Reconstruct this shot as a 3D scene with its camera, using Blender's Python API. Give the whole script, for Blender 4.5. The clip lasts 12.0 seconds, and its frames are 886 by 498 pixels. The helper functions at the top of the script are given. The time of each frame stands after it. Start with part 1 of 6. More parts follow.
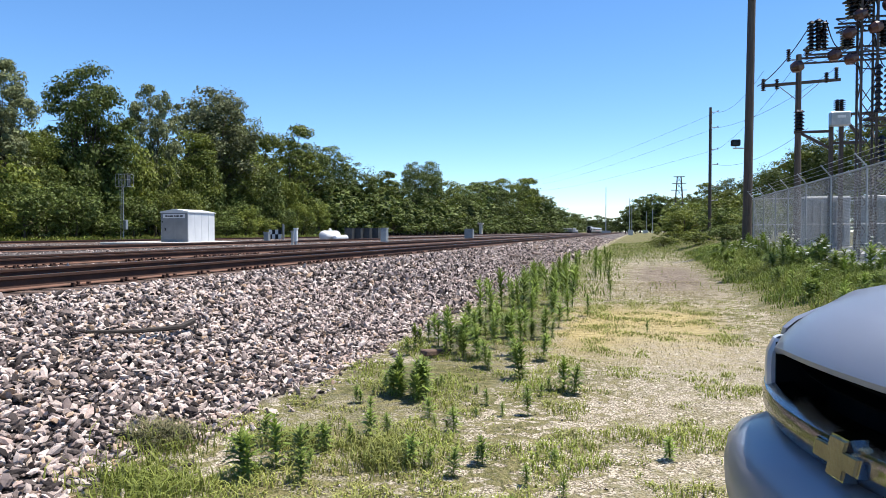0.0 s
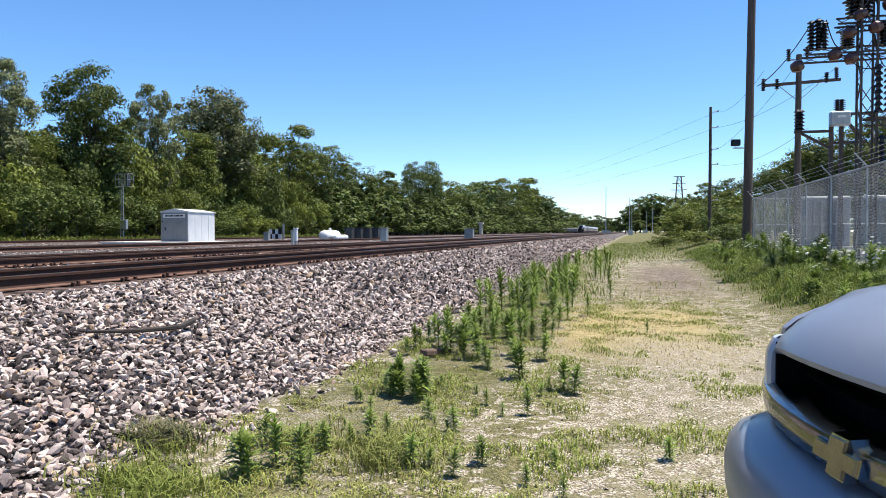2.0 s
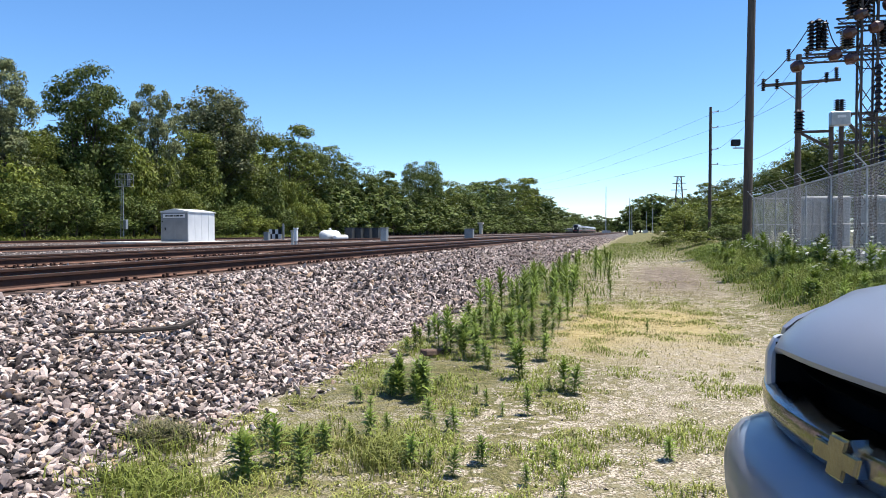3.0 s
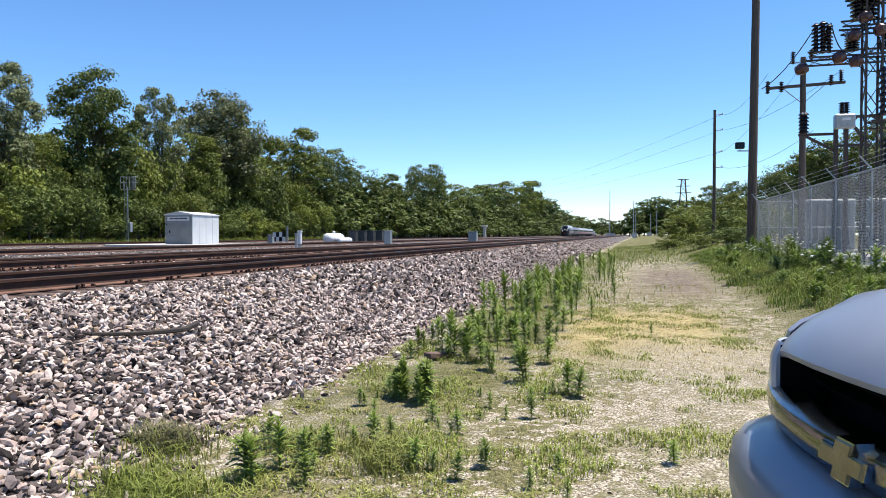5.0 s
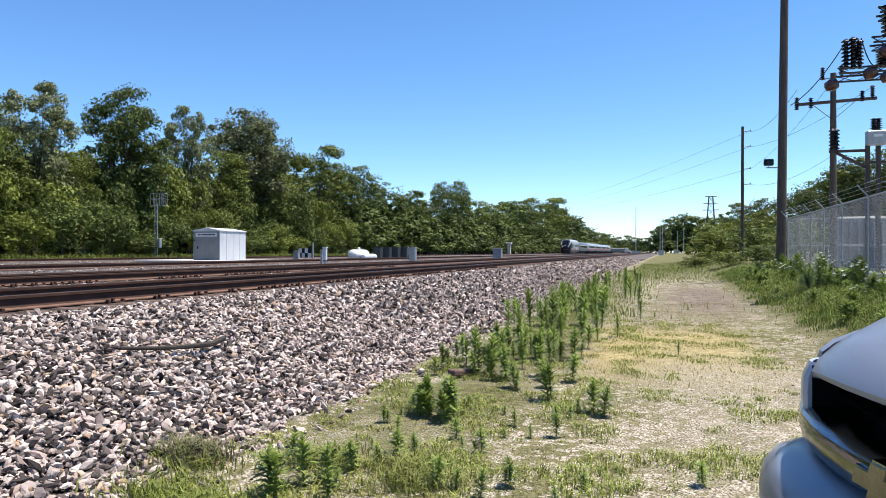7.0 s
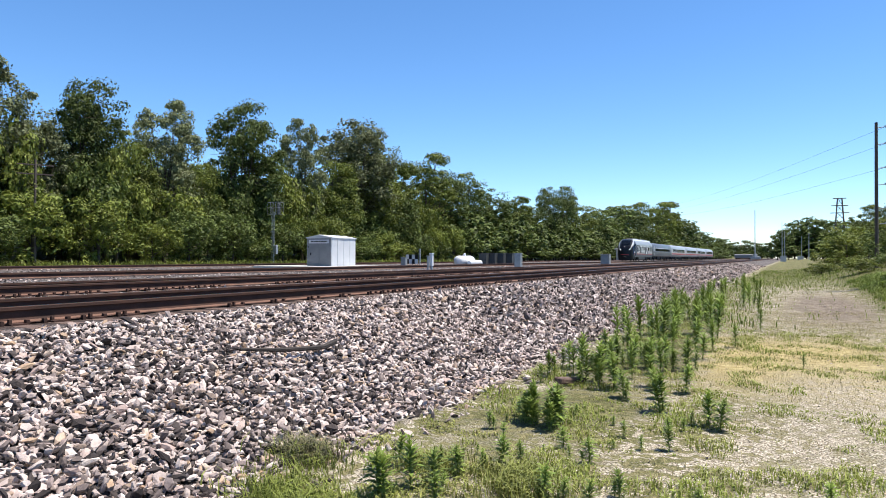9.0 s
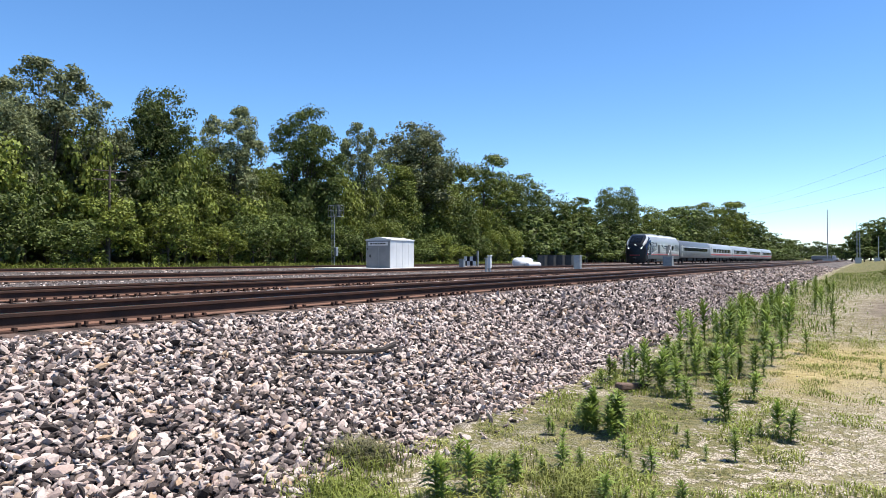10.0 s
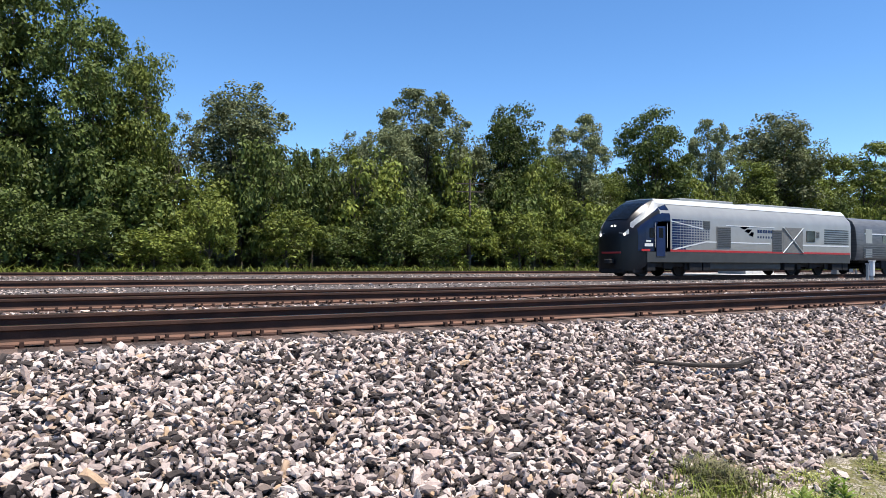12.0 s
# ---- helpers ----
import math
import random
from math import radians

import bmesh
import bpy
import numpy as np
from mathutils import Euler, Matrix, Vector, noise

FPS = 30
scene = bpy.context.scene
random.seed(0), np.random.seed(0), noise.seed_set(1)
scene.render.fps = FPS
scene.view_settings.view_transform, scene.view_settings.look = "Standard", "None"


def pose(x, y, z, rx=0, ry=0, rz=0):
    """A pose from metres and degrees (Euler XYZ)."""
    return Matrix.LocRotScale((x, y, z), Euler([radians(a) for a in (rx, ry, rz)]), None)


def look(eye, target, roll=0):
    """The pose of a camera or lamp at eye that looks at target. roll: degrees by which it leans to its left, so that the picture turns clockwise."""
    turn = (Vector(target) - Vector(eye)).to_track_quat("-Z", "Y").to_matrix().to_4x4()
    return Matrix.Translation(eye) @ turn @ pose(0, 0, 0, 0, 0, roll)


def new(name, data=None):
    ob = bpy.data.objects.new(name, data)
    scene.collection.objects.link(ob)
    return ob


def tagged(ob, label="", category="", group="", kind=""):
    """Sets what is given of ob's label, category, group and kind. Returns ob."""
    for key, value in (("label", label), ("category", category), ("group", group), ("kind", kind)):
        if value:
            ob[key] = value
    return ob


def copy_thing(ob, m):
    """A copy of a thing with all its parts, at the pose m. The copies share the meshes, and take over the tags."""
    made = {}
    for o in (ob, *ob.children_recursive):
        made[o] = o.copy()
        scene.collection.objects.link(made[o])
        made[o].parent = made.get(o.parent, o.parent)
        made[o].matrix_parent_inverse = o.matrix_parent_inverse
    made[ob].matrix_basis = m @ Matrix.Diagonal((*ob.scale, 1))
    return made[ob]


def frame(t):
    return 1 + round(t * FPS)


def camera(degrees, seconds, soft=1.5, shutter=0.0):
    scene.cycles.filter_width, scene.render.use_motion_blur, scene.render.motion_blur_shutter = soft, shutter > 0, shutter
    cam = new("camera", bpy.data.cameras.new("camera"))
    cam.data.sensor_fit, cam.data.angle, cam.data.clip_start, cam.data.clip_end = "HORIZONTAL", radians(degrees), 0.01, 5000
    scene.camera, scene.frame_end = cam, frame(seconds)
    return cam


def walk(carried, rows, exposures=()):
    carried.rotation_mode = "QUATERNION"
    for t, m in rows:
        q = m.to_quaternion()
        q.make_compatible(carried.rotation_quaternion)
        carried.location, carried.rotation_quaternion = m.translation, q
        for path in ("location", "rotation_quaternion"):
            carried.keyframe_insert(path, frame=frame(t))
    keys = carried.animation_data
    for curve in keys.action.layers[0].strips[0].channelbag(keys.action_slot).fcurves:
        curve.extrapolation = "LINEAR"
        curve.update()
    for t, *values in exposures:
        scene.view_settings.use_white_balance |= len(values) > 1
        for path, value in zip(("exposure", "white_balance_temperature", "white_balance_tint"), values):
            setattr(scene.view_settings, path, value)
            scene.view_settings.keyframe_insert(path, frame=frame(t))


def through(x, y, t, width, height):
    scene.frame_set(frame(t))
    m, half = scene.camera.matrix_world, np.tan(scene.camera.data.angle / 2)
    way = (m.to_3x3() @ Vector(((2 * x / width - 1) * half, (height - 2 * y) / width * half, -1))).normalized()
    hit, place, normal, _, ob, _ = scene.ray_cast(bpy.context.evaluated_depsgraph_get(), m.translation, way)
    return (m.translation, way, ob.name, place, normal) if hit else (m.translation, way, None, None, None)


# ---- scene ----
cam = camera(64.8, 12.0, soft=0.85)


def eye_z(t):
    """The holder's arms rise a little while turning."""
    return 1.55 + 0.06 * min(1.0, max(0.0, (t - 9.0) / 2.5))


walk(cam, [(t, pose(0, 0, eye_z(t), rx, ry, rz)) for t, rx, ry, rz in (
    (0.0, 88.613, 0.033, 15.277), (1.0, 88.597, 0.016, 15.276), (2.0, 88.596, 0.022, 15.279), (3.0, 88.596, 0.022, 15.279),
    (5.0, 88.830, -0.001, 15.585), (5.5, 89.052, 0.004, 15.810), (6.0, 89.421, -0.101, 16.094), (6.5, 89.853, -0.146, 16.602),
    (7.0, 90.199, -0.210, 17.598), (9.0, 90.671, -0.173, 26.238), (9.5, 90.752, -0.185, 28.525), (10.0, 90.796, -0.154, 31.000),
    (10.5, 90.818, -0.103, 34.643), (11.0, 90.878, -0.095, 40.151), (11.5, 91.000, -0.115, 47.540), (12.0, 91.043, -0.313, 58.750))])

# ---- light ----
SUN_TURN, SUN_HIGH = 65.0, 70.0
world = bpy.data.worlds.new("sky")
scene.world = world
world.use_nodes = True
wn = world.node_tree
sky = wn.nodes.new("ShaderNodeTexSky")
sky.sky_type, sky.sun_disc = "NISHITA", False
sky.sun_elevation, sky.sun_rotation = radians(SUN_HIGH), radians(SUN_TURN)
sky.air_density, sky.dust_density, sky.ozone_density = 1.0, 0.0, 5.5
sky.altitude = 1700
wn.nodes["Background"].inputs["Strength"].default_value = 0.122
tone = wn.nodes.new("ShaderNodeHueSaturation")
tone.inputs["Saturation"].default_value, tone.inputs["Hue"].default_value = 1.13, 0.5
wn.links.new(sky.outputs[0], tone.inputs["Color"])
wn.links.new(tone.outputs[0], wn.nodes["Background"].inputs["Color"])
SUN_WAY = Vector((math.sin(radians(SUN_TURN)) * math.cos(radians(SUN_HIGH)), math.cos(radians(SUN_TURN)) * math.cos(radians(SUN_HIGH)), math.sin(radians(SUN_HIGH))))
sun = new("sun", bpy.data.lights.new("sun", "SUN"))
sun.data.energy, sun.data.angle, sun.data.color = 5.0, radians(0.53), (1.0, 0.935, 0.84)
sun.matrix_world = look(SUN_WAY * 100, (0, 0, 0))
scene.view_settings.exposure = 0.8


# ---- materials ----
def mat(name, col, col2=None, scale=4.0, rough=0.7, metal=0.0, bump=0.0, bscale=30.0, fine=0.25, vary=0.0, island=0.0, spec=0.5, stretch=(1, 1, 1), coords="Object"):
    """Two-scale mottled surface: col to col2 in patches, fine grain, fine relief; vary by object, island by loose piece."""
    m = bpy.data.materials.new(name)
    m.use_nodes = True
    t = m.node_tree
    N, L = t.nodes, t.links
    b = N["Principled BSDF"]
    b.inputs["Roughness"].default_value, b.inputs["Metallic"].default_value = rough, metal
    b.inputs["Specular IOR Level"].default_value = spec
    col2 = col2 or tuple(c * 0.75 for c in col)
    co = N.new("ShaderNodeTexCoord")
    mp = N.new("ShaderNodeMapping")
    mp.inputs["Scale"].default_value = stretch
    L.new(co.outputs[coords], mp.inputs["Vector"])
    n1, n2 = N.new("ShaderNodeTexNoise"), N.new("ShaderNodeTexNoise")
    n1.inputs["Scale"].default_value, n1.inputs["Detail"].default_value = scale, 6
    n2.inputs["Scale"].default_value, n2.inputs["Detail"].default_value = bscale, 4
    for n in (n1, n2):
        L.new(mp.outputs[0], n.inputs["Vector"])
    r = N.new("ShaderNodeValToRGB")
    r.color_ramp.elements[0].position, r.color_ramp.elements[1].position = 0.35, 0.68
    r.color_ramp.elements[0].color, r.color_ramp.elements[1].color = (*col, 1), (*col2, 1)
    L.new(n1.outputs["Fac"], r.inputs["Fac"])
    h = N.new("ShaderNodeHueSaturation")
    L.new(r.outputs["Color"], h.inputs["Color"])
    ma = N.new("ShaderNodeMath")
    ma.operation = "MULTIPLY_ADD"
    ma.inputs[1].default_value, ma.inputs[2].default_value = 2 * fine, 1 - fine
    L.new(n2.outputs["Fac"], ma.inputs[0])
    last = ma.outputs[0]
    for amount, kind, socket in ((vary, "ShaderNodeObjectInfo", "Random"), (island, "ShaderNodeNewGeometry", "Random Per Island")):
        if amount:
            o = N.new(kind)
            mm, mu = N.new("ShaderNodeMath"), N.new("ShaderNodeMath")
            mm.operation, mu.operation = "MULTIPLY_ADD", "MULTIPLY"
            mm.inputs[1].default_value, mm.inputs[2].default_value = 2 * amount, 1 - amount
            L.new(o.outputs[socket], mm.inputs[0])
            L.new(last, mu.inputs[0])
            L.new(mm.outputs[0], mu.inputs[1])
            last = mu.outputs[0]
    L.new(last, h.inputs["Value"])
    L.new(h.outputs["Color"], b.inputs["Base Color"])
    if bump:
        bp = N.new("ShaderNodeBump")
        bp.inputs["Strength"].default_value, bp.inputs["Distance"].default_value = bump, 0.02
        L.new(n2.outputs["Fac"], bp.inputs["Height"])
        L.new(bp.outputs["Normal"], b.inputs["Normal"])
    return m


def leaf_mat(name, col, col2, island=0.35, vary=0.2, through=0.28):
    """Leaf: mottled by loose piece, glossy, light shows through."""
    m = mat(name, col, col2, 0.6, 0.6, island=island, vary=vary, fine=0.15, bscale=8, spec=0.25)
    b = m.node_tree.nodes["Principled BSDF"]
    tr = m.node_tree.nodes.new("ShaderNodeBsdfTranslucent")
    mix = m.node_tree.nodes.new("ShaderNodeMixShader")
    mix.inputs[0].default_value = through
    L = m.node_tree.links
    L.new(b.inputs["Base Color"].links[0].from_socket, tr.inputs["Color"])
    L.new(b.outputs[0], mix.inputs[1])
    L.new(tr.outputs[0], mix.inputs[2])
    L.new(mix.outputs[0], m.node_tree.nodes["Material Output"].inputs["Surface"])
    return m


M_rust = mat("rusty_rail_steel", (0.07, 0.036, 0.026), (0.042, 0.025, 0.02), 3, 0.8, 0.1, 0.3, 60, spec=0.2)
# Rust brown, with the sunlight on the flange put into its colour.
M_flange = mat("sunlit_rust_flange", (0.164, 0.0819, 0.0546), (0.109, 0.0585, 0.0406), 3, 0.85, 0.1, 0.3, 60)
M_polish = mat("polished_rail_top", (0.26, 0.24, 0.225), (0.18, 0.165, 0.155), 2, 0.22, 1.0, 0.05, 80)
M_tie = mat("weathered_tie_wood", (0.156, 0.0975, 0.0741), (0.0858, 0.0585, 0.0468), 4, 0.9, bump=0.6, bscale=40, stretch=(0.78, 6.24, 6.24))
M_white = mat("white_painted_metal", (0.624, 0.632, 0.64), (0.562, 0.569, 0.577), 1.5, 0.45, fine=0.05)
M_shedgrey = mat("white_shed_wall", (0.562, 0.577, 0.593), (0.499, 0.515, 0.538), 1.2, 0.5, fine=0.06)
M_concrete = mat("pale_concrete", (0.484, 0.468, 0.437), (0.39, 0.374, 0.351), 2, 0.9, bump=0.3)
M_galv = mat("galvanised_steel", (0.39, 0.398, 0.406), (0.312, 0.32, 0.328), 6, 0.45, 0.7, fine=0.12)
M_greybox = mat("grey_cabinet_paint", (0.234, 0.25, 0.257), (0.187, 0.203, 0.211), 3, 0.55)
M_darkbox = mat("dark_grey_case", (0.0429, 0.0468, 0.0484), (0.0312, 0.0335, 0.0351), 4, 0.6)
M_black = mat("black_rubber_iron", (0.0195, 0.0195, 0.0211), (0.0117, 0.0117, 0.0125), 5, 0.7, fine=0.3, spec=0.2)
M_wood = mat("weathered_pole_wood", (0.101, 0.078, 0.0624), (0.0585, 0.0445, 0.0367), 3, 0.9, bump=0.8, bscale=25, stretch=(4.68, 4.68, 0.39))
M_rustframe = mat("rusty_brown_steel_frame", (0.078, 0.0585, 0.0507), (0.0468, 0.039, 0.0367), 5, 0.75, 0.3, fine=0.3)
M_porcelain = mat("dark_brown_glazed_porcelain", (0.0234, 0.0156, 0.014), (0.0156, 0.0109, 0.00936), 8, 0.2)
M_bark = mat("grey_brown_bark", (0.0858, 0.0663, 0.0507), (0.0468, 0.0367, 0.0296), 3, 0.95, bump=0.8, bscale=12, stretch=(2.34, 2.34, 0.468))
M_leaf = leaf_mat("tree_leaf_green", (0.105, 0.136, 0.0328), (0.0663, 0.092, 0.0203), 0.45)
M_leafgrey = leaf_mat("cottonwood_leaf_grey_green", (0.187, 0.207, 0.101), (0.117, 0.136, 0.0585), 0.45)
M_leafmid = leaf_mat("broadleaf_fresh_green", (0.156, 0.183, 0.0351), (0.0936, 0.121, 0.0218), 0.45)
M_leafbush = leaf_mat("bush_leaf_bright_green", (0.187, 0.215, 0.039), (0.101, 0.133, 0.0234), 0.45)
M_weed = leaf_mat("weed_leaf_green", (0.2, 0.262, 0.05), (0.135, 0.195, 0.036), 0.3, 0.25)
M_grass = leaf_mat("grass_blade_green", (0.215, 0.26, 0.048), (0.28, 0.28, 0.085), 0.4, 0.2)
M_bank = leaf_mat("long_grass_green", (0.117, 0.168, 0.0273), (0.179, 0.203, 0.0468), 0.45, 0.2)
M_straw = leaf_mat("dry_straw_blade", (0.39, 0.335, 0.172), (0.312, 0.281, 0.133), 0.3, 0.2)


# ---- helpers of the build ----
def link(name, bm, material, parent=None, label="", smooth=False, m=None):
    me = bpy.data.meshes.new(name)
    bm.normal_update()
    bm.to_mesh(me)
    bm.free()
    for x in (material if isinstance(material, (list, tuple)) else [material]):
        me.materials.append(x)
    if smooth:
        me.shade_smooth()
        me.set_sharp_from_angle(angle=radians(35))
    ob = new(name, me)
    ob.parent = parent
    if m is not None:
        ob.matrix_basis = m
    if label:
        ob["label"] = label
    return ob


def part(name, bm, material, parent, label="", smooth=False, m=None):
    return link(name, bm, material, parent, label, smooth, m)


def raw(name, verts, faces, material, parent=None, mats=None, smooth=False):
    me = bpy.data.meshes.new(name)
    verts, faces = np.asarray(verts, np.float32), np.asarray(faces, np.int32)
    k = faces.shape[1]
    me.vertices.add(len(verts))
    me.vertices.foreach_set("co", verts.ravel())
    me.loops.add(faces.size)
    me.loops.foreach_set("vertex_index", faces.ravel())
    me.polygons.add(len(faces))
    me.polygons.foreach_set("loop_start", np.arange(0, faces.size, k, dtype=np.int32))
    for x in (material if isinstance(material, (list, tuple)) else [material]):
        me.materials.append(x)
    if mats is not None:
        me.polygons.foreach_set("material_index", np.asarray(mats, np.int32))
    me.polygons.foreach_set("use_smooth", np.full(len(faces), smooth))
    me.update(calc_edges=True)
    ob = new(name, me)
    ob.parent = parent
    return ob


def empty(name, m, label, category, group="", kind=""):
    ob = tagged(new(name), label, category, group, kind)
    ob.matrix_basis = m
    return ob


def box(bm, x0, x1, y0, y1, z0, z1, bevel=0.0):
    r = bmesh.ops.create_cube(bm, size=1.0, matrix=Matrix.LocRotScale(((x0 + x1) / 2, (y0 + y1) / 2, (z0 + z1) / 2), None, (abs(x1 - x0), abs(y1 - y0), abs(z1 - z0))))
    if bevel:
        es = list({e for v in r["verts"] for e in v.link_edges})
        bmesh.ops.bevel(bm, geom=es, offset=bevel, segments=1, affect="EDGES", profile=0.5)
    return bm


def boxes(*rows, bevel=0.0):
    bm = bmesh.new()
    for r in rows:
        box(bm, *r, bevel=bevel)
    return bm


def rod(bm, a, b, r, r2=None, n=8):
    a, b = Vector(a), Vector(b)
    q = (b - a).to_track_quat("Z", "Y").to_matrix().to_4x4()
    bmesh.ops.create_cone(bm, cap_ends=True, segments=n, radius1=r, radius2=r if r2 is None else r2, depth=(b - a).length, matrix=Matrix.Translation((a + b) / 2) @ q)
    return bm


def rods(*rows, n=8):
    bm = bmesh.new()
    for a, b, r, *more in rows:
        rod(bm, a, b, r, more[0] if more else None, n)
    return bm


def beam(bm, a, b, w, h):
    """A square bar from a to b."""
    a, b = Vector(a), Vector(b)
    q = (b - a).to_track_quat("Z", "Y").to_matrix().to_4x4()
    bmesh.ops.create_cube(bm, size=1.0, matrix=Matrix.Translation((a + b) / 2) @ q @ Matrix.Diagonal((w, h, (b - a).length, 1)))
    return bm


def lathe(bm, profile, n=16, m=Matrix()):
    """Turn a profile of (radius, height) round z."""
    rings = []
    for r, z in profile:
        rings.append([bm.verts.new(m @ Vector((r * math.cos(2 * math.pi * i / n), r * math.sin(2 * math.pi * i / n), z))) for i in range(n)])
    for p, q in zip(rings, rings[1:]):
        for i in range(n):
            bm.faces.new((p[i], p[(i + 1) % n], q[(i + 1) % n], q[i]))
    for ring, flip in ((rings[0], True), (rings[-1], False)):
        bm.faces.new(ring[::-1] if flip else ring)
    return bm


def cable(bm, pts, r, r2=None, n=6):
    """A round cable, one skin along the points."""
    pts = [Vector(p) for p in pts]
    rings = []
    for i, p in enumerate(pts):
        d = (pts[min(i + 1, len(pts) - 1)] - pts[max(i - 1, 0)]).normalized()
        q = d.to_track_quat("Z", "Y")
        k = r + ((r2 if r2 is not None else r) - r) * i / (len(pts) - 1)
        rings.append([p + q @ Vector((k * math.cos(2 * math.pi * j / n), k * math.sin(2 * math.pi * j / n), 0)) for j in range(n)])
    return loft(bm, rings)


def loft(bm, sections, close=True, caps=True):
    """Skin through rings of equal length."""
    rings = [[bm.verts.new(p) for p in s] for s in sections]
    n = len(rings[0])
    fs = []
    for p, q in zip(rings, rings[1:]):
        for i in range(n if close else n - 1):
            fs.append(bm.faces.new((p[i], p[(i + 1) % n], q[(i + 1) % n], q[i])))
    if caps:
        bm.faces.new(rings[0][::-1])
        bm.faces.new(rings[-1])
    bmesh.ops.recalc_face_normals(bm, faces=bm.faces)
    return bm


# ---- ground ----
RAIL_TOP, X1 = 0.984, -7.8
TRACKS = [(-8.52, 0.984), (-13.78, 0.984), (-26.38, 0.90), (-44.0, 0.90)]  # centre line, rail top


def step(a, b, v):
    v = min(1.0, max(0.0, (v - a) / (b - a)))
    return v * v * (3 - 2 * v)


BED = [(-3000, 5.0), (-200, 4.5), (-78, 4.0), (-66, 1.2), (-58, 0.62), (-52, 0.62), (-47, 0.6), (-45.8, 0.68), (-42.2, 0.68), (-41, 0.62), (-29.5, 0.62), (-28.1, 0.68), (-24.6, 0.68), (-23.0, 0.6), (-17.5, 0.6),
       (-15.8, 0.75), (-7.05, 0.78), (-6.6, 0.74), (-5.4, 0.42), (-4.3, 0.12), (-3.5, -0.06), (-3.0, -0.1), (200, -0.1)]


def ground_z(x, y):
    z = float(np.interp(x, [b[0] for b in BED], [b[1] for b in BED]))
    z += step(2.2, 5.2, x) * step(8, 15, y) * 0.55 + step(-1, 3, x) * step(20, 60, y) * 0.35
    z += step(10, 130, y) * step(-6.5, -3, x) * 0.25
    if -6.9 < x:
        z += 0.035 * noise.noise((x * 0.7, y * 0.7, 0)) * step(-6.9, -5.5, x) + 0.012 * noise.noise((x * 3, y * 3, 5)) * step(-3.4, -2.5, x)
    return z


def spread(bands):
    out = []
    for a, b, s in bands:
        out += list(np.arange(a, b - 1e-6, s))
    return out + [bands[-1][1]]


gx = spread([(-3000, -200, 700), (-200, -52, 20), (-52, -40, 0.8), (-40, -30, 2), (-30, -22, 0.6), (-22, -16, 1), (-16, -7, 0.5), (-7, 2, 0.16), (2, 8, 0.5), (8, 40, 4), (40, 200, 40), (200, 3000, 700)])
gy = spread([(-3000, -60, 735), (-60, -2, 6), (-2, 14, 0.22), (14, 40, 0.7), (40, 120, 3), (120, 400, 20), (400, 4000, 600)])
verts = [(x, y, ground_z(x, y) - 0.05 * step(-3.3, -3.9, x) * step(-7.1, -6.7, x)) for y in gy for x in gx]
nx = len(gx)
faces = [(j * nx + i, j * nx + i + 1, (j + 1) * nx + i + 1, (j + 1) * nx + i) for j in range(len(gy) - 1) for i in range(nx - 1)]


